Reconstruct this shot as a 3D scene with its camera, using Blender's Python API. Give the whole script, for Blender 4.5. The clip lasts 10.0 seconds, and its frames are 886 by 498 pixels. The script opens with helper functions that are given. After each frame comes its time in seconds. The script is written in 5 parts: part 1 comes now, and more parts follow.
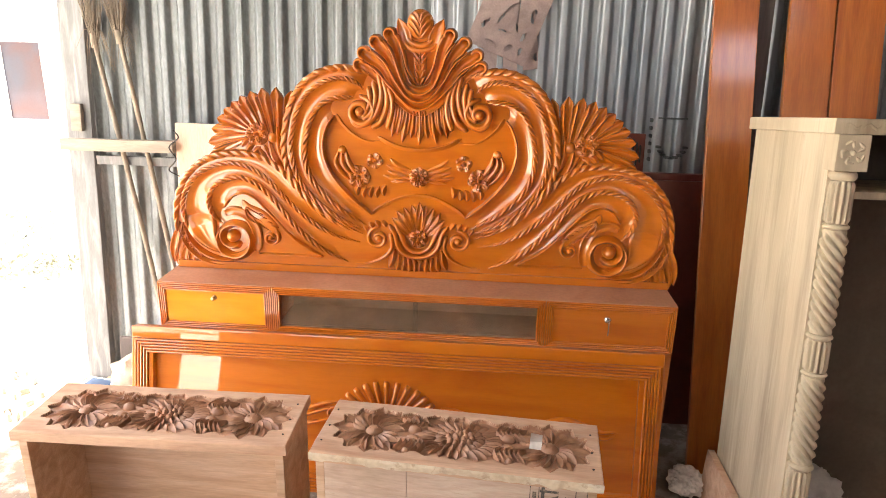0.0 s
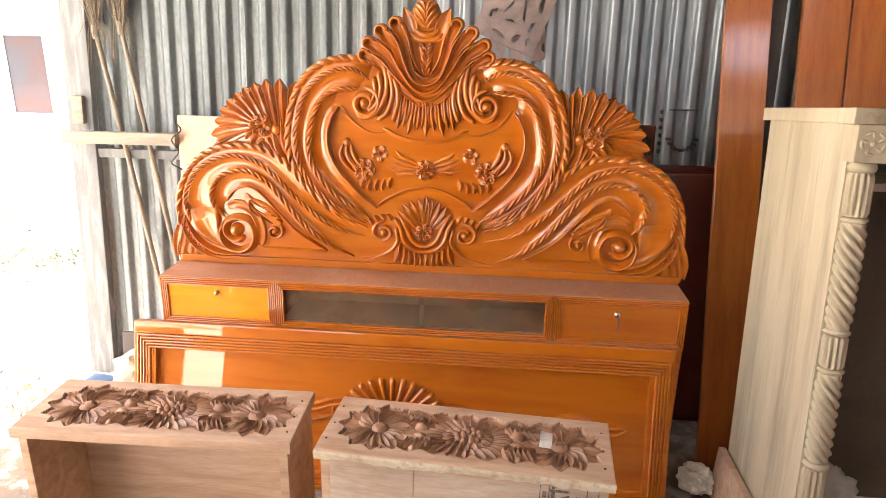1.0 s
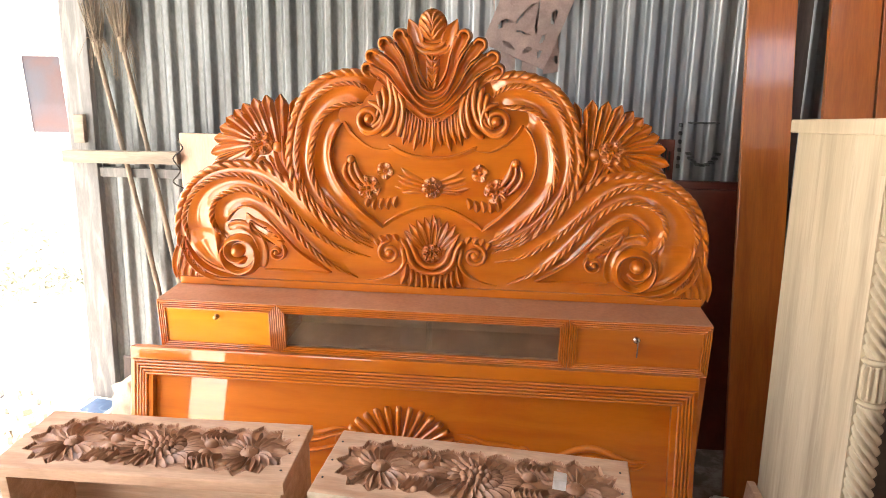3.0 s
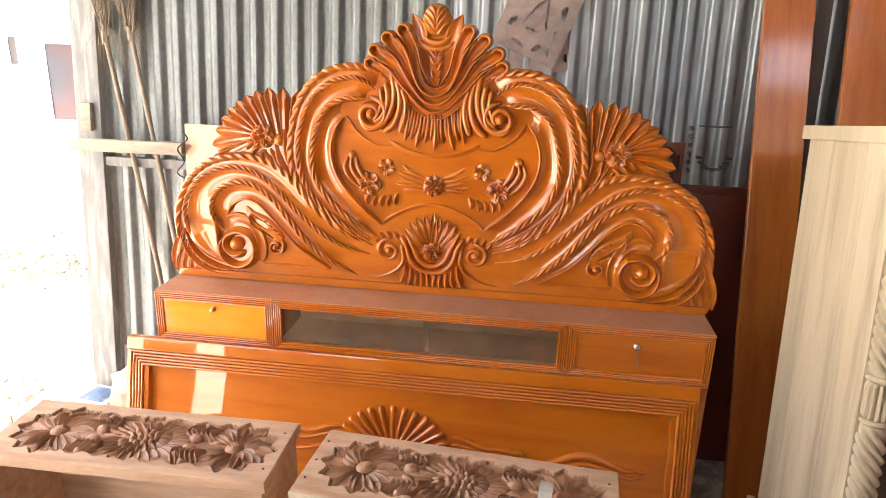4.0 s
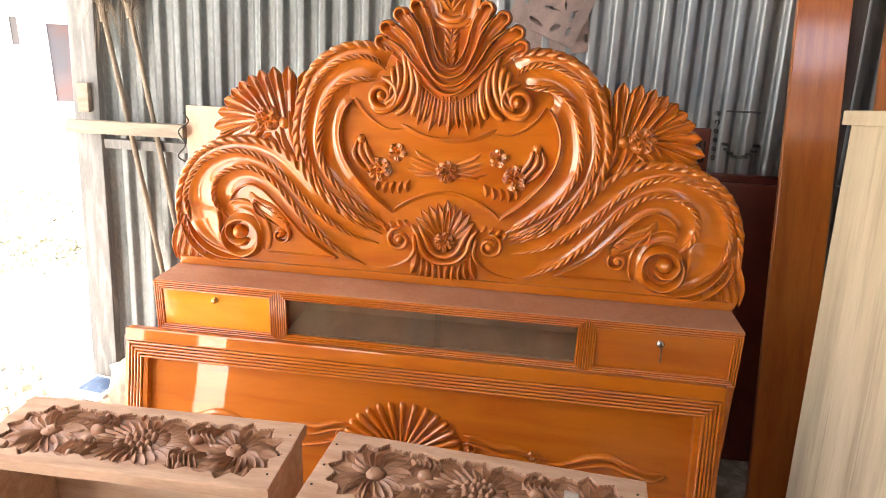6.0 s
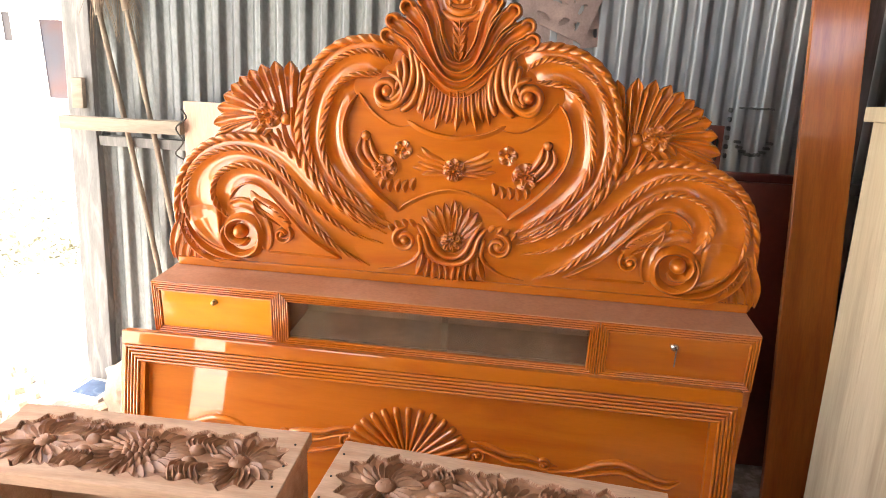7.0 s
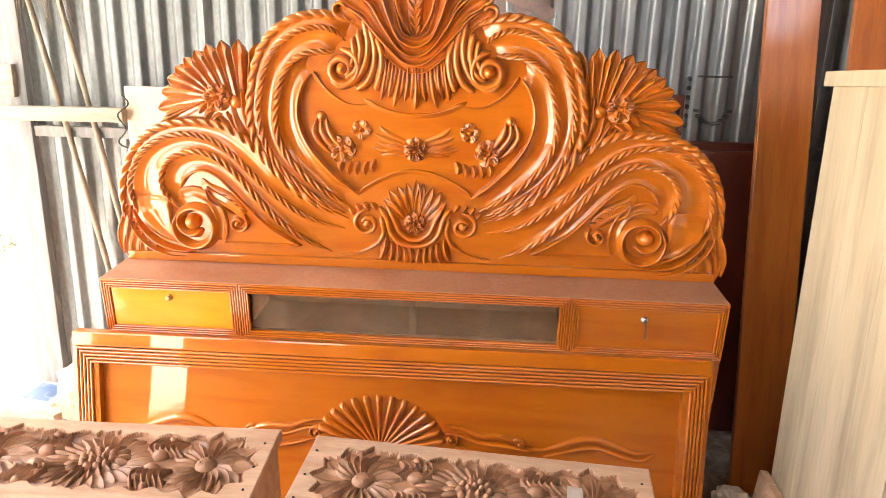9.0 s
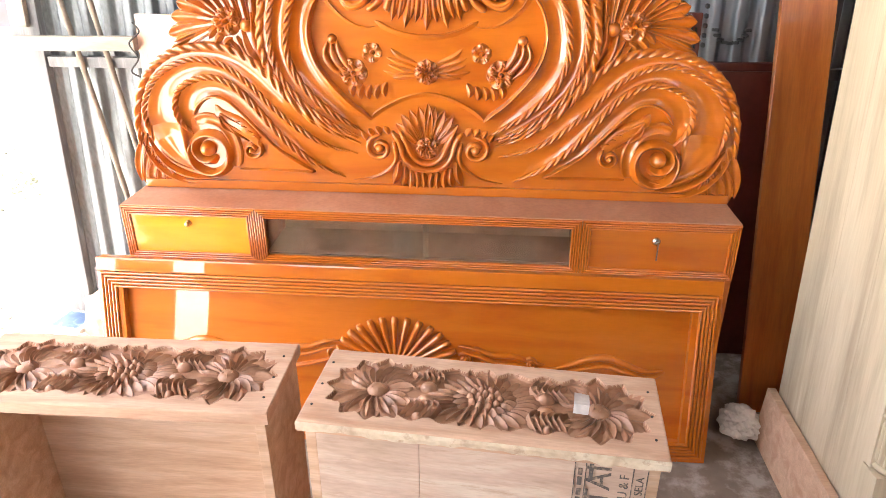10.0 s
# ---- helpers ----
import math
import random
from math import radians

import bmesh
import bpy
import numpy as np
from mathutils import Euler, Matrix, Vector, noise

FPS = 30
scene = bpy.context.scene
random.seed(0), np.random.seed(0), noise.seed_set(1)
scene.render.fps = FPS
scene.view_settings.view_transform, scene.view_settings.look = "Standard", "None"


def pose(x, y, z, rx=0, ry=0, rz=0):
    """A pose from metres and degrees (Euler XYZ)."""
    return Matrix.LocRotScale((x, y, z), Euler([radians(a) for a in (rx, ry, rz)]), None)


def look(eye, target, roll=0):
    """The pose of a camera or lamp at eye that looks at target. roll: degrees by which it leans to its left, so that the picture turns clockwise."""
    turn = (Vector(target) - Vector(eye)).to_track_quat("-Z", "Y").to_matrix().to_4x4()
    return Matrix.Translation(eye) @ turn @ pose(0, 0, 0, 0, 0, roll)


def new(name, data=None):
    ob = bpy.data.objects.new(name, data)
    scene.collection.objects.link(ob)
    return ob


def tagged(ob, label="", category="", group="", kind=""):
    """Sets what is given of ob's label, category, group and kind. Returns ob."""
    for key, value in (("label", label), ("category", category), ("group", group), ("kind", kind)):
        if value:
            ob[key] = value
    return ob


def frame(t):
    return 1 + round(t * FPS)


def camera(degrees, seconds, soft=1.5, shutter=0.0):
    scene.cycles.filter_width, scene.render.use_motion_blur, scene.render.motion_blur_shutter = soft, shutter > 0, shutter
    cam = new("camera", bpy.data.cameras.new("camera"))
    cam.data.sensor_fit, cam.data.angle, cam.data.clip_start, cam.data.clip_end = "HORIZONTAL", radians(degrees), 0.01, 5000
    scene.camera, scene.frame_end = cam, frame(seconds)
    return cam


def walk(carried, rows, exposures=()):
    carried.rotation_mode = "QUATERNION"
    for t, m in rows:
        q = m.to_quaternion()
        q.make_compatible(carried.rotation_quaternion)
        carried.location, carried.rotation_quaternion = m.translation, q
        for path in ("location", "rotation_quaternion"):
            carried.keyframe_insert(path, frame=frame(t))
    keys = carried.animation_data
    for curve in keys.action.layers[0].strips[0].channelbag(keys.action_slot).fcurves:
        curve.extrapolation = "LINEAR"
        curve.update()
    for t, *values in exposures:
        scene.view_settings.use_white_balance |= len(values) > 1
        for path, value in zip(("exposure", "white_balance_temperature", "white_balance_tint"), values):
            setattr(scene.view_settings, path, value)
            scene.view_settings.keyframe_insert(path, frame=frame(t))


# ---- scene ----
cam = camera(66.5, 10.0, soft=0.85)
PATH = [
    (0, (0.269, -2.454, 1.678), (0.136, -0.555, 1.063), 1.4),
    (0.5, (0.265, -2.443, 1.668), (0.117, -0.551, 1.037), 1.5),
    (1, (0.257, -2.415, 1.663), (0.113, -0.522, 1.032), 1.3),
    (1.5, (0.258, -2.384, 1.655), (0.092, -0.487, 1.043), 1.0),
    (2, (0.26, -2.357, 1.655), (0.097, -0.461, 1.04), 1.1),
    (2.5, (0.264, -2.326, 1.651), (0.082, -0.423, 1.063), 0.8),
    (4, (0.334, -2.252, 1.645), (0.088, -0.359, 1.047), 1.8),
    (4.5, (0.358, -2.247, 1.644), (0.076, -0.362, 1.04), 3.6),
    (5, (0.355, -2.24, 1.647), (0.064, -0.353, 1.049), 3.4),
    (5.5, (0.323, -2.191, 1.636), (0.054, -0.313, 1.001), 2.4),
    (7, (0.242, -2.084, 1.608), (0.002, -0.206, 0.964), 2.3),
    (7.5, (0.224, -2.062, 1.606), (-0.028, -0.2, 0.92), 2.0),
    (8, (0.213, -2.049, 1.61), (0.026, -0.151, 1.006), 0.9),
    (8.5, (0.212, -2.041, 1.6), (0.066, -0.132, 1.021), 0.8),
    (9, (0.212, -2.029, 1.596), (0.101, -0.159, 0.897), 1.1),
    (9.5, (0.218, -2.038, 1.589), (0.103, -0.201, 0.808), 0.9),
    (10, (0.23, -2.066, 1.557), (0.074, -0.268, 0.694), -0.0),
]
EXPOSURES = [(0, 3.28, 7350, 11), (8.0, 3.22, 7300, 11), (9.0, 3.6, 7700, 11), (10, 3.76, 6700, 11)]
walk(cam, [(t, look(eye, target, roll)) for t, eye, target, roll in PATH], EXPOSURES)

# ---- light ----
world = bpy.data.worlds.new("world")
scene.world = world
world.use_nodes = True
wn = world.node_tree
sky = wn.nodes.new("ShaderNodeTexSky")
sky.sky_type = "NISHITA"
sky.sun_disc = False
sky.dust_density, sky.air_density, sky.ozone_density = 7.0, 0.8, 0.5
sky.sun_elevation = radians(70)
sky.sun_rotation = radians(236)
wn.links.new(sky.outputs[0], wn.nodes["Background"].inputs[0])
wn.nodes["Background"].inputs[1].default_value = 0.15
sun = new("sun", bpy.data.lights.new("sun", "SUN"))
sun.data.energy, sun.data.angle, sun.data.color = 5.0, radians(0.5), (1.0, 0.95, 0.86)
sun.matrix_world = look((-5.5, -1.5, 10), (-2.5, 0.5, 0))


# ---- materials ----
def material(name, base, rough=0.5, metal=0.0, coat=0.0, bump=0.0, scale=8.0, stretch=(1, 1, 1), dark=None, light=None,
             fine=60.0, spec=0.5, vary=0.0, coat_rough=0.05, mottling=None, grain=0.35):
    """A node material: base colour with broad stretched grain, fine grain, roughness wear and a little relief."""
    m = bpy.data.materials.new(name)
    m.use_nodes = True
    nt = m.node_tree
    bsdf = nt.nodes["Principled BSDF"]
    link = nt.links.new
    tc = nt.nodes.new("ShaderNodeTexCoord")
    mp = nt.nodes.new("ShaderNodeMapping")
    mp.inputs["Scale"].default_value = stretch
    link(tc.outputs["Object"], mp.inputs["Vector"])
    broad = nt.nodes.new("ShaderNodeTexNoise")
    broad.inputs["Scale"].default_value = scale
    broad.inputs["Detail"].default_value = 5
    broad.inputs["Distortion"].default_value = 0.8
    small = nt.nodes.new("ShaderNodeTexNoise")
    small.inputs["Scale"].default_value = fine
    small.inputs["Detail"].default_value = 3
    link(mp.outputs[0], broad.inputs["Vector"])
    link(mp.outputs[0], small.inputs["Vector"])
    dark = dark or tuple(c * 0.75 for c in base)
    light = light or tuple(min(c * 1.2, 0.95) for c in base)
    ramp = nt.nodes.new("ShaderNodeValToRGB")
    e = ramp.color_ramp.elements
    e[0].position, e[0].color = 0.3, (*dark, 1)
    e[1].position, e[1].color = 0.7, (*light, 1)
    mid = e.new(0.5)
    mid.color = (*base, 1)
    link(broad.outputs["Fac"], ramp.inputs["Fac"])
    mix = nt.nodes.new("ShaderNodeMixRGB")
    mix.blend_type = "MULTIPLY"
    mix.inputs["Fac"].default_value = grain
    r2 = nt.nodes.new("ShaderNodeValToRGB")
    r2.color_ramp.elements[0].position, r2.color_ramp.elements[0].color = 0.3, (0.6, 0.6, 0.6, 1)
    r2.color_ramp.elements[1].position, r2.color_ramp.elements[1].color = 0.65, (1, 1, 1, 1)
    link(small.outputs["Fac"], r2.inputs["Fac"])
    link(ramp.outputs["Color"], mix.inputs["Color1"])
    link(r2.outputs["Color"], mix.inputs["Color2"])
    out = mix.outputs["Color"]
    if mottling:
        spots = nt.nodes.new("ShaderNodeTexNoise")
        spots.inputs["Scale"].default_value = mottling[1]
        spots.inputs["Detail"].default_value = 6
        spots.inputs["Roughness"].default_value = 0.65
        link(mp.outputs[0], spots.inputs["Vector"])
        r3 = nt.nodes.new("ShaderNodeValToRGB")
        r3.color_ramp.elements[0].position, r3.color_ramp.elements[0].color = mottling[2], (0, 0, 0, 1)
        r3.color_ramp.elements[1].position, r3.color_ramp.elements[1].color = mottling[3], (1, 1, 1, 1)
        link(spots.outputs["Fac"], r3.inputs["Fac"])
        m2 = nt.nodes.new("ShaderNodeMixRGB")
        link(r3.outputs["Color"], m2.inputs["Fac"])
        link(out, m2.inputs["Color1"])
        m2.inputs["Color2"].default_value = (*mottling[0], 1)
        out = m2.outputs["Color"]
    if vary:
        info = nt.nodes.new("ShaderNodeObjectInfo")
        hsv = nt.nodes.new("ShaderNodeHueSaturation")
        rng = nt.nodes.new("ShaderNodeMapRange")
        rng.inputs["To Min"].default_value, rng.inputs["To Max"].default_value = 1 - vary, 1 + vary
        link(info.outputs["Random"], rng.inputs["Value"])
        link(rng.outputs["Result"], hsv.inputs["Value"])
        link(out, hsv.inputs["Color"])
        out = hsv.outputs["Color"]
    link(out, bsdf.inputs["Base Color"])
    rr = nt.nodes.new("ShaderNodeMapRange")
    rr.inputs["To Min"].default_value, rr.inputs["To Max"].default_value = rough * 0.8, min(rough * 1.25, 1)
    link(broad.outputs["Fac"], rr.inputs["Value"])
    link(rr.outputs["Result"], bsdf.inputs["Roughness"])
    bsdf.inputs["Metallic"].default_value = metal
    bsdf.inputs["Specular IOR Level"].default_value = spec
    bsdf.inputs["Coat Weight"].default_value = coat
    bsdf.inputs["Coat Roughness"].default_value = coat_rough
    bsdf.inputs["Coat IOR"].default_value = 1.7
    if bump:
        b = nt.nodes.new("ShaderNodeBump")
        b.inputs["Strength"].default_value = bump
        b.inputs["Distance"].default_value = 0.002
        link(small.outputs["Fac"], b.inputs["Height"])
        link(b.outputs["Normal"], bsdf.inputs["Normal"])
        wave = nt.nodes.new("ShaderNodeBump")
        wave.inputs["Strength"].default_value = 0.12
        wave.inputs["Distance"].default_value = 0.004
        link(broad.outputs["Fac"], wave.inputs["Height"])
        link(wave.outputs["Normal"], bsdf.inputs["Coat Normal"])
    return m


LACQUER = material("lacquered_wood", (0.54, 0.149, 0.010), 0.35, spec=0.15, coat=1.0, coat_rough=0.038, bump=0.04, scale=2.0, stretch=(1, 2, 7), fine=26, grain=0.12,
                   dark=(0.47, 0.109, 0.008), light=(0.58, 0.160, 0.014))
# Brighter copy of the lacquer: light mirrored in the left drawer, put into colour
LACQUER_LIT = material("lit_lacquered_wood", (0.76, 0.29, 0.012), 0.35, spec=0.15, coat=1.0, coat_rough=0.05, bump=0.04, scale=2.0, stretch=(1, 2, 7),
                        fine=26, grain=0.1, dark=(0.70, 0.25, 0.009), light=(0.80, 0.33, 0.018))
DUSTY = material("dusty_lacquer", (0.43, 0.20, 0.11), 0.6, coat=0.1, scale=5, fine=90, light=(0.48, 0.25, 0.155), dark=(0.38, 0.155, 0.075))
RAW = material("raw_sawn_wood", (0.54, 0.355, 0.24), 0.75, bump=0.25, scale=3.0, stretch=(1.2, 8, 8), fine=30,
               dark=(0.46, 0.265, 0.165), light=(0.63, 0.41, 0.285))
RAW_SIDE = material("raw_box_wood", (0.56, 0.38, 0.25), 0.75, bump=0.25, scale=3.0, stretch=(1.0, 8, 9), fine=30,
                    dark=(0.45, 0.29, 0.18), light=(0.64, 0.46, 0.33))
# Fresh-cut wood of the carving, browner, with the recesses' shade in its colour
CARVED = material("shaded_carved_wood", (0.37, 0.187, 0.108), 0.40, bump=0.15, scale=12, fine=80, dark=(0.29, 0.135, 0.075), light=(0.47, 0.265, 0.165))
WASHED = material("whitewashed_board", (0.54, 0.40, 0.315), 0.8, bump=0.3, scale=4, stretch=(1, 6, 6), fine=30, dark=(0.46, 0.34, 0.25), light=(0.62, 0.52, 0.42), mottling=((0.40, 0.28, 0.20), 9, 0.55, 0.7))
CREAM = material("peeling_cream_paint", (0.60, 0.50, 0.36), 0.7, bump=0.3, scale=14, fine=70, dark=(0.42, 0.31, 0.21), light=(0.68, 0.60, 0.46), mottling=((0.36, 0.25, 0.17), 22, 0.55, 0.68))
PALE = material("pale_planed_wood", (0.50, 0.425, 0.30), 0.65, bump=0.12, scale=1.6, stretch=(4.5, 4.5, 0.4), fine=26, grain=0.22,
                dark=(0.43, 0.36, 0.25), light=(0.56, 0.485, 0.355), mottling=((0.22, 0.165, 0.105), 1.1, 0.50, 0.72))
REDBOARD = material("varnished_red_wood", (0.56, 0.165, 0.036), 0.3, coat=1.0, coat_rough=0.12, bump=0.05, scale=2.5, stretch=(8, 8, 0.8), fine=26,
                    dark=(0.44, 0.115, 0.025), light=(0.61, 0.19, 0.042))
MAROON = material("maroon_board", (0.15, 0.028, 0.015), 0.45, coat=0.2, scale=5, fine=50)
PLY = material("pink_plywood", (0.70, 0.50, 0.37), 0.7, bump=0.1, scale=4, stretch=(6, 6, 1), fine=40)
MDF = material("routed_fibreboard", (0.45, 0.35, 0.325), 0.7, scale=10, fine=120)
ZINC = material("galvanised_sheet", (0.235, 0.26, 0.265), 0.48, metal=0.4, scale=2.5, fine=110, stretch=(1, 1, 0.35), bump=0.15, grain=0.65,
                dark=(0.17, 0.185, 0.19), light=(0.35, 0.37, 0.37), mottling=((0.13, 0.14, 0.14), 7.0, 0.54, 0.70))
ZINC_NEW = material("bright_galvanised_sheet", (0.36, 0.39, 0.41), 0.38, metal=0.6, scale=2.5, fine=35, stretch=(1, 1, 0.35), bump=0.05,
                    dark=(0.24, 0.27, 0.30), light=(0.44, 0.47, 0.50))
POST = material("weathered_post", (0.22, 0.225, 0.23), 0.8, bump=0.3, scale=4, stretch=(8, 8, 0.8), fine=40, dark=(0.19, 0.195, 0.20), light=(0.36, 0.36, 0.35))
BATTEN = material("weathered_batten", (0.34, 0.295, 0.24), 0.8, bump=0.25, scale=4, stretch=(1, 8, 8), fine=40)
STRAW = material("dry_stalk", (0.29, 0.24, 0.185), 0.8, bump=0.2, scale=20, fine=100)
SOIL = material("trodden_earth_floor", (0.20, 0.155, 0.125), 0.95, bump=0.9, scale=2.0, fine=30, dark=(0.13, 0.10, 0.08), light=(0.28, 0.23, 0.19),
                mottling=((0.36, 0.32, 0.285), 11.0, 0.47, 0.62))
# Yard earth, paler and greyer than the floor: sun glare partly in its colour
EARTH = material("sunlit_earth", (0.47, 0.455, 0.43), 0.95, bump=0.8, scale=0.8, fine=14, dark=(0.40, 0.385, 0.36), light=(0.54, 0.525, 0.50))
PAPER = material("white_paper", (0.80, 0.77, 0.74), 0.8, scale=10, fine=60)
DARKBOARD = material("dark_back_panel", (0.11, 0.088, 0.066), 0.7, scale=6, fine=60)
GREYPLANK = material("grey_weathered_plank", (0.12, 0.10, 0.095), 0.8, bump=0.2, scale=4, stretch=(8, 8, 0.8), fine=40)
INK = material("printed_ink", (0.04, 0.035, 0.03), 0.7)
PLASTER = material("white_plaster", (0.80, 0.79, 0.76), 0.8, scale=1.5, fine=20)
INSIDE = material("cabinet_inside", (0.60, 0.40, 0.26), 0.6, scale=4, fine=40)


# ---- building helpers ----
def mesh_of(name, verts, faces, smooth=False):
    me = bpy.data.meshes.new(name)
    me.from_pydata([tuple(v) for v in verts], [], faces)
    me.update()
    if smooth:
        me.polygons.foreach_set("use_smooth", [True] * len(me.polygons))
    return me


def part(name, shape, mat, parent=None, label="", matrix=None):
    """Links a bmesh or a mesh as one object, under a thing or a part."""
    if isinstance(shape, bmesh.types.BMesh):
        me = bpy.data.meshes.new(name)
        shape.to_mesh(me)
        shape.free()
    else:
        me = shape
    if not me.materials:
        me.materials.append(mat)
    ob = new(name, me)
    if matrix is not None:
        ob.matrix_basis = matrix
    if parent is not None:
        ob.parent = parent
    if label:
        tagged(ob, label)
    return ob


def thing(name, label, category, group="", kind="", matrix=None):
    """An empty that carries the parts of one thing."""
    ob = new(name)
    ob.empty_display_size = 0.1
    if matrix is not None:
        ob.matrix_basis = matrix
    return tagged(ob, label, category, group, kind)


def box(x0, x1, y0, y1, z0, z1, bevel=0.003, seg=2):
    bm = bmesh.new()
    bmesh.ops.create_cube(bm, size=1)
    for v in bm.verts:
        v.co = ((x0 + x1) / 2 + v.co.x * (x1 - x0), (y0 + y1) / 2 + v.co.y * (y1 - y0), (z0 + z1) / 2 + v.co.z * (z1 - z0))
    if bevel:
        bmesh.ops.bevel(bm, geom=bm.edges[:], offset=bevel, segments=seg, affect="EDGES", profile=0.7)
    return bm


def warped(bm, amount, scale=3.0, cuts=6):
    """Uneven, hand-sawn sides."""
    bmesh.ops.subdivide_edges(bm, edges=[e for e in bm.edges if e.calc_length() > 0.1], cuts=cuts, use_grid_fill=True)
    for v in bm.verts:
        v.co += amount * noise.noise_vector(v.co * scale)
    return bm


def smooth_path(pts, n):
    """n points on a Catmull-Rom curve through pts."""
    p = [Vector((*q, 0)) if len(q) == 2 else Vector(q) for q in pts]
    if len(p) == 2:
        return [p[0].lerp(p[1], i / (n - 1)) for i in range(n)]
    p = [2 * p[0] - p[1]] + p + [2 * p[-1] - p[-2]]
    out = []
    segs = len(p) - 3
    for i in range(n):
        s = i / (n - 1) * segs
        k = min(int(s), segs - 1)
        u = s - k
        a, b, c, d = p[k:k + 4]
        out.append(0.5 * ((2 * b) + (c - a) * u + (2 * a - 5 * b + 4 * c - d) * u * u + (3 * b - a - 3 * c + d) * u ** 3))
    return out


def tube(pts, r0, r1, n=24, sides=10, wob=0.0):
    """A round, tapered rod along a path in space."""
    path = smooth_path(pts, n)
    verts, faces = [], []
    for i, p in enumerate(path):
        d = (path[min(i + 1, n - 1)] - path[max(i - 1, 0)]).normalized()
        side = d.cross(Vector((0.31, 0.9, 0.2))).normalized()
        up = d.cross(side)
        r = r0 + (r1 - r0) * i / (n - 1)
        r *= 1 + wob * noise.noise(p * 40)
        for k in range(sides):
            a = 2 * math.pi * k / sides
            verts.append(p + r * (math.cos(a) * side + math.sin(a) * up))
    for i in range(n - 1):
        for k in range(sides):
            a, b = i * sides + k, i * sides + (k + 1) % sides
            faces.append((a, b, b + sides, a + sides))
    faces.append(tuple(range(sides))[::-1])
    faces.append(tuple(range((n - 1) * sides, n * sides)))
    return mesh_of("rod", verts, faces, True)


# ---- the shed ----
def wall_y(z):
    """The back wall leans away a little towards its top."""
    return 0.42 + 0.09 * z


def corrugated(x0, x1, z0, z1, pitch=0.087, depth=0.012, shift=0.0, lift=0.0):
    """A corrugated sheet on the leaning back wall."""
    n = int((x1 - x0) / pitch * 18)
    rows = 10
    verts, faces = [], []
    for side in (0, 1):
        for j in range(rows + 1):
            z = z0 + (z1 - z0) * j / rows
            for i in range(n + 1):
                x = x0 + (x1 - x0) * i / n
                w = math.sin(2 * math.pi * (x + shift) / pitch)
                w = max(-1.0, min(1.0, 1.9 * w)) * (0.94 + 0.06 * abs(w))
                dent = 0.004 * noise.noise((x * 3, z * 2.2, lift * 50))
                verts.append((x, wall_y(z) - lift - depth * w + dent + 0.0012 * side, z))
    m = (n + 1) * (rows + 1)
    for s in (0, 1):
        for j in range(rows):
            for i in range(n):
                a = s * m + j * (n + 1) + i
                f = (a, a + 1, a + n + 2, a + n + 1)
                faces.append(f if s == 0 else f[::-1])
    for i in range(n):
        for j, flip in ((0, False), (rows, True)):
            a = j * (n + 1) + i
            f = (a, a + m, a + m + 1, a + 1)
            faces.append(f[::-1] if flip else f)
    for j in range(rows):
        for i in (0, n):
            a = j * (n + 1) + i
            faces.append((a, a + n + 1, a + n + 1 + m, a + m))
    return mesh_of("sheet", verts, faces, True)


wall_back = thing("wall_back", "corrugated galvanised metal back wall of the workshop", "wall", kind="structure")
for k, (x0, x1, sheet_mat) in enumerate(((-1.534, -0.84, ZINC), (-0.88, 0.02, ZINC), (-0.02, 0.86, ZINC_NEW), (0.82, 1.72, ZINC_NEW), (1.68, 3.3, ZINC))):
    part("corrugated_sheet", corrugated(x0, x1, -0.02, 2.75, shift=0.0, lift=0.0 if k % 2 else 0.004), sheet_mat, wall_back)

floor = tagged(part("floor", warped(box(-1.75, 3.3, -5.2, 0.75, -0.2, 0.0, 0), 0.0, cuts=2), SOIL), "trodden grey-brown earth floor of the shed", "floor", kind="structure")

# the sheet of ground outside, just below the floor
n = 90
verts, faces = [], []
for j in range(n + 1):
    for i in range(n + 1):
        a, b = 2 * i / n - 1, 2 * j / n - 1
        x, y = 60 * a * abs(a) ** 1.6 - 4, 60 * b * abs(b) ** 1.6 + 1
        far = max(abs(x + 4), abs(y - 1))
        z = -0.05 + 0.035 * noise.noise((x * 0.9, y * 0.9, 0)) + (0.02 * noise.noise((x * 4, y * 4, 3)) if far < 8 else 0)
        verts.append((x * (1 if far < 40 else 6), y * (1 if far < 40 else 6), min(z, -0.02)))
for j in range(n):
    for i in range(n):
        a = j * (n + 1) + i
        faces.append((a, a + 1, a + n + 2, a + n + 1))
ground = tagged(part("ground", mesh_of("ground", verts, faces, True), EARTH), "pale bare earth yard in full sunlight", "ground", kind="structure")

wall_right = tagged(part("wall_right", box(3.3, 3.4, -5.2, 0.75, -0.2, 2.8, 0), MAROON), "dark boarded side wall of the shed", "wall", kind="structure")
# Unseen wall, added to darken reflections; its openings let in fill light
added_wall_front = thing("added_wall_front", "unseen dark front wall, added with openings that shape the light", "wall", kind="structure")
part("panel", box(-1.75, 3.3, -4.2, -4.1, -0.2, 1.35, 0), MAROON, added_wall_front)
part("panel", box(-1.0, 3.3, -4.2, -4.1, 1.35, 2.20, 0), MAROON, added_wall_front)
part("post", box(1.10, 1.20, -4.2, -4.1, 2.20, 2.78, 0), MAROON, added_wall_front)
part("panel", box(-1.75, -1.0, -4.2, -4.1, 2.35, 2.78, 0), MAROON, added_wall_front)
# Unseen panels, added to bound the bright strip mirrored in the footboard
added_wall_left = thing("added_wall_left", "unseen dark panels added at the open side to shape reflections", "wall", kind="structure")
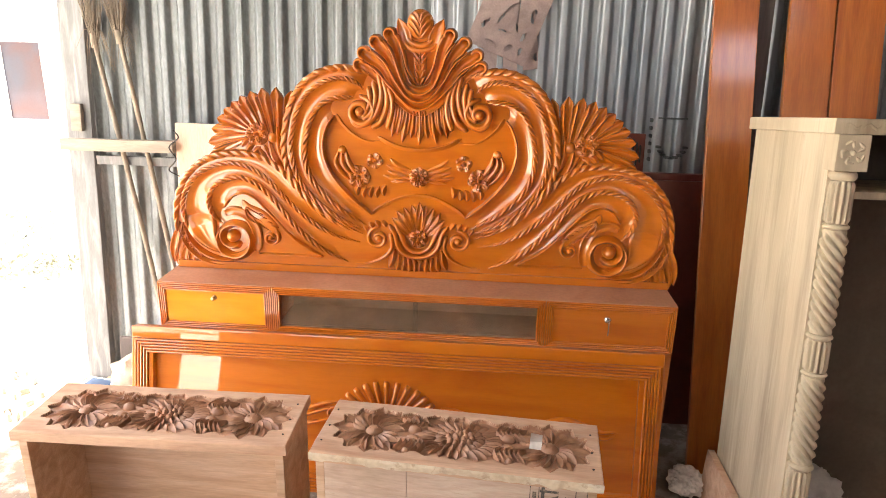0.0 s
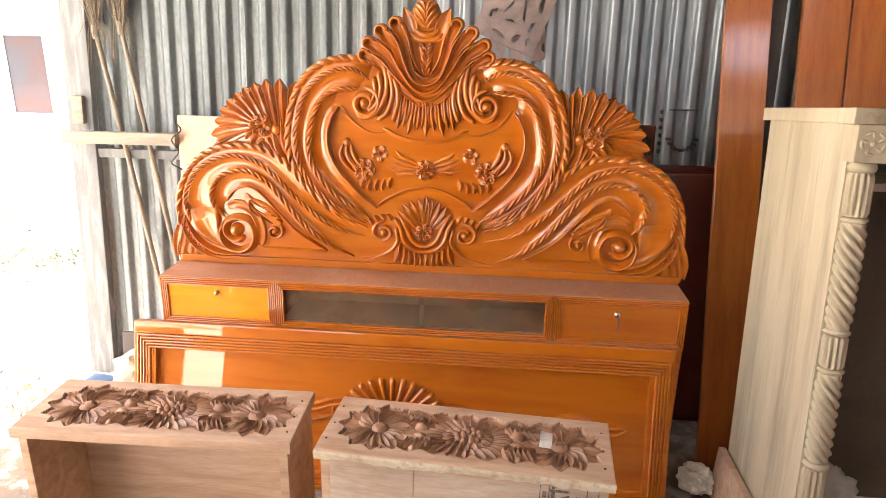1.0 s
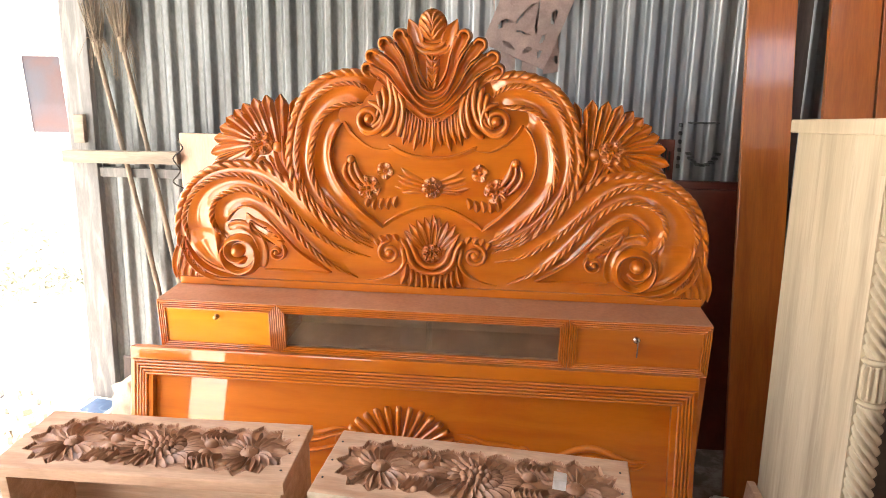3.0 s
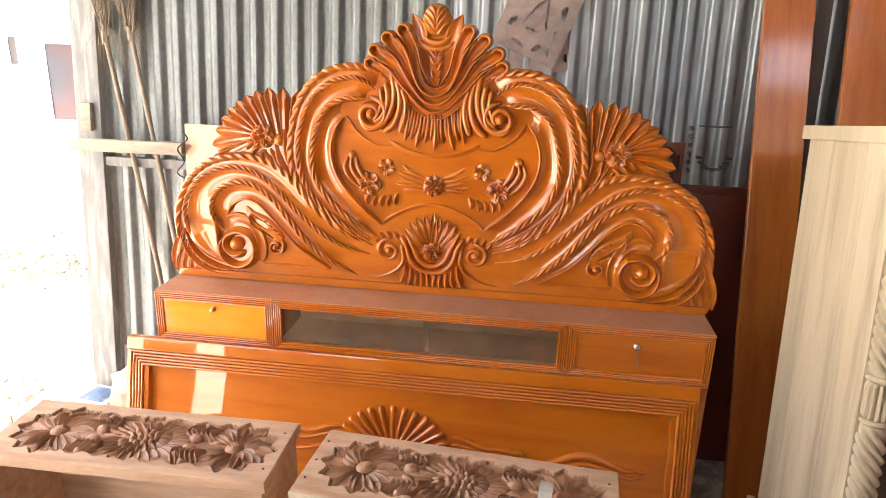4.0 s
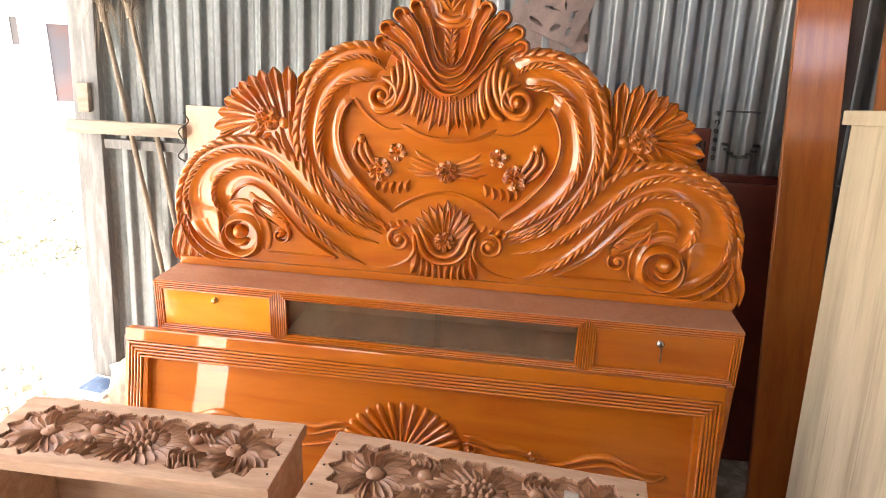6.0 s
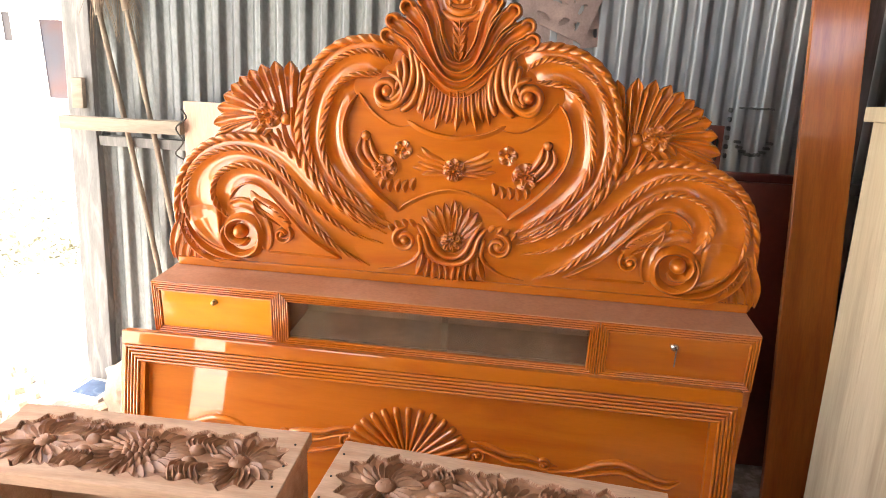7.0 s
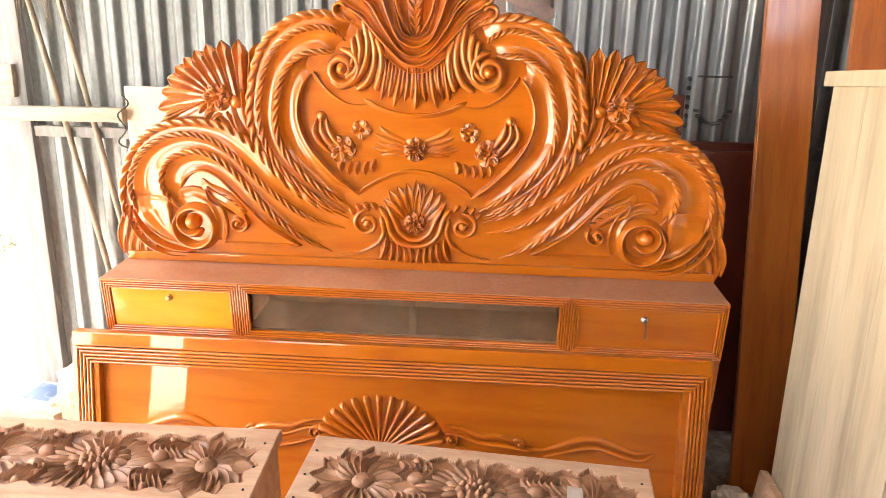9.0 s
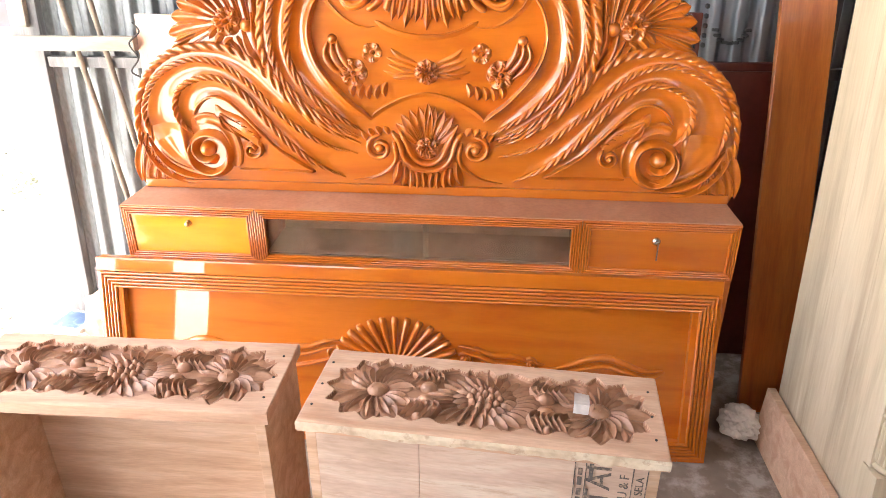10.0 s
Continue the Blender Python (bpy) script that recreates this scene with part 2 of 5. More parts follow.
part("panel", box(-1.80, -1.75, -2.15, -1.60, -0.1, 0.55, 0), MAROON, added_wall_left)
part("panel", box(-1.80, -1.75, -4.2, -3.45, -0.1, 2.78, 0), MAROON, added_wall_left)
bm = bmesh.new()
for x0, x1, y0, y1 in ((-2.53, 1.8, -5.5, 1.0), (2.35, 3.5, -5.5, 1.0), (1.8, 2.35, -5.5, -2.2), (1.8, 2.35, -1.5, 1.0)):
    made = bmesh.ops.create_cube(bm, size=1)["verts"]
    for v in made:
        v.co = ((x0 + x1) / 2 + v.co.x * (x1 - x0), (y0 + y1) / 2 + v.co.y * (y1 - y0), 2.81 + v.co.z * 0.06)
ceiling = tagged(part("ceiling", bm, ZINC), "metal sheet roof over the workshop with a roof light", "ceiling", kind="structure")


def leaning_post(x0, x1, y0, y1, z0, z1, lean):
    bm = warped(box(x0, x1, y0, y1, z0, z1, 0.006), 0.004, 2.5, 8)
    for v in bm.verts:
        v.co.y += lean * v.co.z
    return bm


post = thing("corner_post", "weathered grey timber corner post of the shed", "post")
part("post", leaning_post(-1.652, -1.535, 0.365, 0.445, -0.15, 2.72, 0.0917), POST, post)
part("offcut", leaning_post(-1.615, -1.565, 0.338, 0.363, 1.21, 1.33, 0.0917), BATTEN, post)
batten = tagged(part("batten", warped(box(-1.645, -1.128, 0.395, 0.43, 1.135, 1.187, 0.003), 0.004), BATTEN), "pale sawn batten nailed across the corrugated wall", "batten")
rail = tagged(part("wall_rail", warped(box(-1.53, 1.9, 0.475, 0.50, 1.06, 1.10, 0.003), 0.004), POST), "grey timber rail behind the battens", "rail")
plywood = tagged(part("plywood_panel", leaning_post(-1.13, -0.55, 0.37, 0.382, 0.0, 1.265, 0.055), PLY), "pale pink plywood panel leaning behind the headboard", "panel")

# boards that lean on the wall
for k, (x0, x1, top) in enumerate(((1.105, 1.275, 2.35), (1.40, 1.572, 2.35), (1.58, 1.76, 2.4))):
    bm = box(x0, x1, -0.012, 0.012, 0.0, top, 0.003)
    ob = part("varnished_board", bm, REDBOARD, matrix=pose(0, -0.06 if k == 0 else 0.05, 0.003, -math.degrees(math.atan(0.27 if k == 0 else 0.22))))
    tagged(ob, "tall orange-red varnished board leaning against the wall", "board", "boards leaning on the wall")
maroon = tagged(part("maroon_board", leaning_post(0.62, 1.235, 0.30, 0.318, 0.0, 1.10, 0.09), MAROON), "dark maroon board leaning low against the wall", "board")
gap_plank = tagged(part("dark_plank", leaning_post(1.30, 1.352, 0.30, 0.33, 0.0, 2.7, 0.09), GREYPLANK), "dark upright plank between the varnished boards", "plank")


# ---- headboard cabinet ----
def reeded_frame(x0, x1, z0, z1, y, width, reeds, proud=0.008):
    """Parallel half-round reeds, mitred round a rectangle, as one mesh facing -y."""
    verts, faces = [], []
    step = width / reeds
    prof = []
    for r in range(reeds):
        for k in range(7):
            a = math.pi * k / 6
            prof.append((r * step + step * (0.5 - 0.46 * math.cos(a)), proud * math.sin(a) ** 0.8))
    prof = [(0, -0.004)] + prof + [(width, -0.004)]
    for cx, cz, dx, dz in ((x0, z0, 1, 1), (x1, z0, -1, 1), (x1, z1, -1, -1), (x0, z1, 1, -1)):
        for o, h in prof:
            verts.append((cx + dx * o, y - h, cz + dz * o))
    m = len(prof)
    for s in range(4):
        for k in range(m - 1):
            a, b = s * m + k, ((s + 1) % 4) * m + k
            faces.append((a, b, b + 1, a + 1))
    return mesh_of("reeds", verts, faces)


def cylinder_mesh(profile, sides=20, axis="y"):
    """A turned solid: (radius, height along -y) pairs."""
    verts, faces = [], []
    for r, h in profile:
        for k in range(sides):
            a = 2 * math.pi * k / sides
            c, s = r * math.cos(a), r * math.sin(a)
            verts.append((c, -h, s) if axis == "y" else (c, s, h))
    for i in range(len(profile) - 1):
        for k in range(sides):
            a, b = i * sides + k, i * sides + (k + 1) % sides
            faces.append((a, b, b + sides, a + sides) if axis == "z" else (a, a + sides, b + sides, b))
    faces.append(tuple(range(sides)))
    faces.append(tuple(range((len(profile) - 1) * sides, len(profile) * sides))[::-1])
    me = mesh_of("turned", verts, faces, True)
    bm = bmesh.new()
    bm.from_mesh(me)
    bmesh.ops.recalc_face_normals(bm, faces=bm.faces[:])
    bm.to_mesh(me)
    bm.free()
    return me


GLASS = bpy.data.materials.new("clear_glass")
GLASS.use_nodes = True
gb = GLASS.node_tree.nodes["Principled BSDF"]
gb.inputs["Transmission Weight"].default_value = 1.0
gb.inputs["Roughness"].default_value = 0.02
gb.inputs["Base Color"].default_value = (0.95, 0.95, 0.93, 1)
gt = GLASS.node_tree
# Streaky dust; its pale film also stands in for haze reflected by the pane
dust_and_haze = gt.nodes.new("ShaderNodeBsdfDiffuse")
dust_and_haze.inputs["Color"].default_value = (0.52, 0.40, 0.25, 1)
smear = gt.nodes.new("ShaderNodeTexNoise")
smear.inputs["Scale"].default_value, smear.inputs["Detail"].default_value = 7.0, 6.0
wipe = gt.nodes.new("ShaderNodeMapRange")
wipe.inputs["From Min"].default_value, wipe.inputs["From Max"].default_value = 0.32, 0.72
wipe.inputs["To Min"].default_value, wipe.inputs["To Max"].default_value = 0.02, 0.17
both_ways = gt.nodes.new("ShaderNodeMixShader")
gc = gt.nodes.new("ShaderNodeTexCoord")
gt.links.new(gc.outputs["Object"], smear.inputs["Vector"])
gt.links.new(smear.outputs["Fac"], wipe.inputs["Value"])
gt.links.new(wipe.outputs["Result"], both_ways.inputs[0])
gt.links.new(gb.outputs[0], both_ways.inputs[1])
gt.links.new(dust_and_haze.outputs[0], both_ways.inputs[2])
gt.links.new(both_ways.outputs[0], gt.nodes["Material Output"].inputs["Surface"])
BRASS = material("worn_brass", (0.62, 0.42, 0.18), 0.3, metal=1.0, scale=30)
STEEL = material("nickel_lock", (0.66, 0.62, 0.56), 0.25, metal=1.0, scale=30)

cabinet = thing("headboard_cabinet", "orange lacquered bed-head cabinet with two drawers and a glazed shelf", "cabinet")
CX0, CX1, CF, CT = -0.965, 0.955, -0.165, 0.760
part("top_board", box(CX0, CX1, CF, 0.10, CT - 0.022, CT, 0.003), DUSTY, cabinet, "dusty brown top board")
part("side_panel", box(CX0, CX0 + 0.022, CF + 0.002, 0.10, 0.0, CT - 0.023, 0.002), LACQUER, cabinet)
part("side_panel", box(CX1 - 0.022, CX1, CF + 0.002, 0.10, 0.0, CT - 0.023, 0.002), LACQUER, cabinet)
part("back_panel", box(CX0 + 0.023, CX1 - 0.023, 0.085, 0.098, 0.02, CT - 0.023, 0), INSIDE, cabinet)
part("shelf_board", box(CX0 + 0.023, CX1 - 0.023, CF + 0.012, 0.084, 0.57, 0.59, 0.002), INSIDE, cabinet)
part("lower_front", box(CX0 + 0.023, CX1 - 0.023, CF + 0.004, CF + 0.022, 0.02, 0.569, 0.002), LACQUER, cabinet)
for x in (-0.53, 0.49):
    part("partition", box(x - 0.012, x + 0.012, CF + 0.012, 0.084, 0.591, CT - 0.023, 0.002), LACQUER, cabinet)
part("reeded_edge", reeded_frame(CX0, -0.528, 0.572, CT - 0.002, CF, 0.030, 4), LACQUER, cabinet)
part("reeded_edge", reeded_frame(-0.527, 0.487, 0.572, CT - 0.002, CF, 0.030, 4), LACQUER, cabinet)
part("reeded_edge", reeded_frame(0.488, CX1, 0.572, CT - 0.002, CF, 0.030, 4), LACQUER, cabinet)
drawer_l = part("drawer", box(-0.936, -0.557, CF - 0.001, 0.02, 0.601, 0.729, 0.003), LACQUER_LIT, cabinet, "lacquered drawer front, yellower from light put into its colour")
drawer_r = part("drawer", box(0.517, 0.926, CF - 0.001, 0.02, 0.601, 0.729, 0.003), LACQUER, cabinet)
knob = cylinder_mesh([(0.010, -0.002), (0.010, 0.002), (0.005, 0.004), (0.005, 0.009), (0.008, 0.012), (0.008, 0.016), (0.003, 0.018)], 16)
part("knob", knob, BRASS, drawer_l, "small brass knob", matrix=pose(-0.748, CF - 0.001, 0.704))
part("lock", cylinder_mesh([(0.013, -0.002), (0.013, 0.004), (0.010, 0.007), (0.009, 0.010), (0.003, 0.011)], 18), STEEL, drawer_r, "round nickel lock", matrix=pose(0.712, CF - 0.001, 0.698))
bm = box(-0.002, 0.002, -0.022, -0.004, -0.012, 0.010, 0.001)
bmesh.ops.create_cube(bm, size=0.004, matrix=Matrix.Translation((0, -0.020, -0.030)) @ Matrix.Diagonal((1, 1, 9, 1)))
part("key", bm, STEEL, drawer_r, "key hanging in the lock", matrix=pose(0.714, CF - 0.001, 0.690))
for x0, x1, y in ((-0.497, 0.02, CF + 0.012), (0.0, 0.457, CF + 0.019)):
    pane = part("glass_pane", box(x0, x1, y, y + 0.004, 0.603, 0.728, 0), GLASS, cabinet, "sliding clear glass pane")
    pane.visible_shadow = False


# ---- footboard, leaning on the cabinet ----
FB = pose(-0.07, -0.335, 0.0, -math.degrees(math.asin(0.135 / 0.605)))
footboard = thing("footboard", "orange lacquered bed footboard with reeded frame, leaning on the cabinet", "footboard", matrix=FB)
FW, FH = 0.99, 0.605
part("panel", box(-FW + 0.070, FW - 0.070, 0.016, 0.028, 0.06, FH - 0.085, 0.0), LACQUER, footboard, "plain lacquered field panel")
part("top_rail", box(-FW, FW, -0.012, 0.03, FH - 0.045, FH, 0.005), LACQUER, footboard)
part("frame_back", box(-FW, -FW + 0.084, -0.008, 0.03, 0.0, FH - 0.046, 0.003), LACQUER, footboard)
part("frame_back", box(FW - 0.084, FW, -0.008, 0.03, 0.0, FH - 0.046, 0.003), LACQUER, footboard)
part("frame_back", box(-FW + 0.085, FW - 0.085, -0.008, 0.03, FH - 0.094, FH - 0.046, 0.003), LACQUER, footboard)
part("frame_back", box(-FW + 0.085, FW - 0.085, -0.008, 0.03, 0.0, 0.069, 0.003), LACQUER, footboard)
part("reeded_moulding", reeded_frame(-FW + 0.012, FW - 0.012, 0.012, FH - 0.046, -0.008, 0.055, 5), LACQUER, footboard)


# ---- carved bedside boxes ----
SUNK = 0.010


def carved_out(x, y):
    """How far, from 0 to 1, the top of a box is cut down at (x, y): two lobed flowers, a long one between them and bands that join them."""
    inside = 0.0
    for cx, cy, rx, ry, lobes, face in ((0.125, 0.118, 0.120, 0.114, 6, 1), (0.590, 0.118, 0.120, 0.114, 6, -1), (0.357, 0.118, 0.146, 0.106, 10, 1)):
        dx, dy = (x - cx) / rx * face, (y - cy) / ry
        a = math.atan2(dy, -dx)
        edge = 0.77 + 0.18 * (1 - abs(math.sin(lobes * a))) ** 0.8
        inside = max(inside, (edge - math.hypot(dx, dy)) / 0.035)
    band = 0.088 + 0.007 * math.sin(x * 95)
    if 0.125 < x < 0.590:
        inside = max(inside, (band - abs(y - 0.118)) / 0.0035)
    return max(0.0, min(1.0, inside))


def carved_board(x0, x1, y0, y1, z0, z1, seed):
    """A board whose upper face is a fine grid, sunk where the carving lies; slightly warped and worn at its edges."""
    nx, ny = 270, 92
    verts, faces = [], []
    for j in range(ny + 1):
        for i in range(nx + 1):
            x, y = x0 + (x1 - x0) * i / nx, y0 + (y1 - y0) * j / ny
            rim = min(i, nx - i, j, ny - j)
            z = z1 + 0.0012 * noise.noise((x * 4, y * 6, seed)) - (0.0025 + 0.002 * noise.noise((x * 25, y * 25, seed)) if rim == 0 else 0.0)
            verts.append((x, y, z - SUNK * carved_out(x, y)))
    for j in range(ny):
        for i in range(nx):
            k = j * (nx + 1) + i
            faces.append((k, k + 1, k + nx + 2, k + nx + 1))
    ring = [i for i in range(nx)] + [j * (nx + 1) + nx for j in range(ny)] + [ny * (nx + 1) + i for i in range(nx, 0, -1)] + [j * (nx + 1) for j in range(ny, 0, -1)]
    low = len(verts)
    for k in ring:
        x, y, z = verts[k]
        verts.append((x, y, z0 + 0.001 * noise.noise((x * 9, y * 9, seed))))
    m = len(ring)
    for k in range(m):
        faces.append((ring[k], low + k, low + (k + 1) % m, ring[(k + 1) % m]))
    faces.append(tuple(range(low, low + m))[::-1])
    me = mesh_of("top_board", verts, faces)
    me.materials.append(RAW)
    me.materials.append(CARVED)
    # sunk faces take the browner wood that holds the shade of the cut
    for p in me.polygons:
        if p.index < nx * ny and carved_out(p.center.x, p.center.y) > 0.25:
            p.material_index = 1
    return me


def bedside_box(corner, yaw, label, open_front, side_mat):
    t = thing("bedside_box", label, "bedside box", "carved bedside boxes", matrix=pose(*corner, 0, 0, yaw))
    front_mat = WASHED
    w, d, h = 0.705, 0.245, 0.664
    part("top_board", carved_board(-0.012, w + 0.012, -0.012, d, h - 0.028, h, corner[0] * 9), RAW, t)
    part("side_panel", warped(box(0.0, 0.022, 0.002, d - 0.004, 0.0, h - 0.029, 0.002), 0.0015), side_mat, t)
    part("side_panel", warped(box(w - 0.022, w, 0.002, d - 0.004, 0.0, h - 0.029, 0.002), 0.0015), side_mat, t)
    part("back_panel", box(0.023, w - 0.023, d - 0.018, d - 0.006, 0.01, h - 0.029, 0), side_mat, t)
    if open_front:
        part("bottom_board", box(0.023, w - 0.023, 0.01, d - 0.02, 0.06, 0.08, 0.002), side_mat, t)
    else:
        part("front_panel", warped(box(0.023, 0.2362, 0.0, 0.016, 0.0, h - 0.029, 0.002), 0.001), front_mat, t)
        part("front_panel", warped(box(0.237, w - 0.023, 0.0, 0.016, 0.0, h - 0.029, 0.002), 0.001), front_mat, t)
    return t


box_a = bedside_box((-0.938, -1.010, 0), 1.0, "raw wood bedside box, carved flower top, open front", True, RAW_SIDE)
box_b = bedside_box((-0.145, -1.010, 0), -4.2, "raw wood bedside box, carved flower top, closed front", False, RAW_SIDE)


# ---- unfinished cupboard ----
CUP = pose(1.155, -0.238, 0.0, -6.5)
cupboard = thing("cupboard", "unfinished pale wood cupboard with a carved spiral column", "cupboard", matrix=CUP)
CW, CD, CH = 1.35, 0.528, 1.395
for y0, y1 in ((-CD, -0.365), (-0.3645, -0.175), (-0.1745, 0.0)):
    part("side_board", box(0.0, 0.025, y0, y1, 0.0, CH, 0.0015), PALE, cupboard)
part("side_panel", box(CW - 0.025, CW, -CD, 0.0, 0.0, CH, 0.003), PALE, cupboard)
part("top_board", box(-0.018, CW + 0.02, -CD - 0.045, 0.02, CH, CH + 0.04, 0.004), PALE, cupboard)
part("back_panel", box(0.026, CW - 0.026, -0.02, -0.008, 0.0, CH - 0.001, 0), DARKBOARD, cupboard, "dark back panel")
part("shelf", box(0.026, CW - 0.026, -CD + 0.05, -0.021, 1.22, 1.24, 0.002), PALE, cupboard)
part("bottom_board", box(0.026, CW - 0.026, -CD + 0.01, -0.021, 0.05, 0.07, 0.002), PALE, cupboard)


# ---- carving tools ----
def on_front(y, deep=1.0):
    return lambda a, b, h: (a, y - deep * h, b)


def on_top(z):
    return lambda a, b, h: (a, b, z + h)


def width_at(u, form):
    """Share of the full width at u from 0 to 1 along a stroke."""
    if form == "even":
        return min(1.0, 8 * u + 0.45, 8 * (1 - u) + 0.45)
    if form == "leaf":
        return max(0.04, min(1.0, (0.5 + 1.1 * u)) * (1 - max(0.0, (u - 0.62) / 0.38) ** 1.6))
    if form == "fan":
        return max(0.04, (0.35 + 0.65 * u / 0.8) if u < 0.8 else 1 - ((u - 0.8) / 0.2) ** 1.3)
    if form == "lobed":
        e = min(u, 1 - u)
        return (0.88 + 0.5 * math.exp(-((e - 0.045) / 0.035) ** 2)) * min(1.0, 0.62 + math.sqrt(e / 0.04))
    if form == "tail":
        return max(0.06, (1 - u) ** 0.7 * min(1.0, 0.6 + 5 * u))
    if form == "head":
        return max(0.08, 0.35 + 0.65 * (1 - u) if u > 0.1 else 0.75 + 2.5 * u)
    return max(0.05, math.sin(math.pi * min(max(u, 0.0), 1.0)) ** 0.6)


def section(v, form):
    """Share of the full height at v from -1 to 1 across a stroke."""
    if form == "crest":
        return (1 - abs(v)) ** 0.8
    if form == "flute":
        return (0.35 + 0.65 * v * v) * (1 if abs(v) < 0.86 else (1 - abs(v)) / 0.14)
    if form == "scoop":
        return (0.08 + 0.92 * v * v) * (1 if abs(v) < 0.86 else (1 - abs(v)) / 0.14)
    if form == "flat":
        return min(1.0, (1 - abs(v)) * 3.5)
    if form == "lip":
        return (0.10 + 0.90 * ((v + 1) / 2) ** 1.6) * min(1.0, (1 - v) / 0.16) * min(1.0, (1 + v) / 0.10)
    return math.sqrt(max(0.0, 1 - v * v))


def stroke_data(pts, w, h, form="even", cut="round", place=None, flip=1, base=0.0, arch=0.0, across=10, body=0.008):
    """Vertices and faces of one carved stroke along a curve: w full width, h height."""
    length = sum((Vector(p) - Vector(q)).length for p, q in zip(pts, pts[1:]))
    n = max(8, min(64, int(length / 0.007)))
    path = smooth_path(pts, n)
    verts, faces = [], []
    for i, p in enumerate(path):
        d = (path[min(i + 1, n - 1)] - path[max(i - 1, 0)]).normalized()
        s = Vector((-d.y, d.x, 0))
        u = i / (n - 1)
        k = width_at(u, form)
        lift = h * (0.35 + 0.65 * k) * (1 + arch * math.sin(math.pi * u))
        if u in (0.0, 1.0):
            lift *= 0.55
        for j in range(across + 1):
            v = 2 * j / across - 1
            q = p + s * (v * k * w / 2)
            verts.append(place(flip * q.x, q.y, base - 0.003 + lift * section(v, cut)))
    for i in range(n - 1):
        for j in range(across):
            a = i * (across + 1) + j
            f = (a, a + 1, a + across + 2, a + across + 1)
            faces.append(f)
    # a straight-sided body behind the carved face
    back = len(verts)
    for i, p in enumerate(path):
        for j in (0, across):
            a, h0 = verts[i * (across + 1) + j], place(0, 0, base - 0.003)
            h1 = place(0, 0, base - 0.003 - body)
            verts.append(tuple(c + e - g for c, e, g in zip(a, h1, h0)))
    for i in range(n - 1):
        a, b = i * (across + 1), back + 2 * i
        faces.append((a, a + across + 1, b + 2, b))
        faces.append((a + across, b + 1, b + 3, a + 2 * across + 1))
        faces.append((b, b + 2, b + 3, b + 1))
    for i in (0, n - 1):
        faces.append(tuple(range(i * (across + 1), (i + 1) * (across + 1))) + (back + 2 * i + 1, back + 2 * i))
    return verts, faces


def finish(name, verts, faces):
    me = mesh_of(name, verts, faces, True)
    bm = bmesh.new()
    bm.from_mesh(me)
    bmesh.ops.recalc_face_normals(bm, faces=bm.faces[:])
    bm.to_mesh(me)
    bm.free()
    me.polygons.foreach_set("use_smooth", [True] * len(me.polygons))
    return me


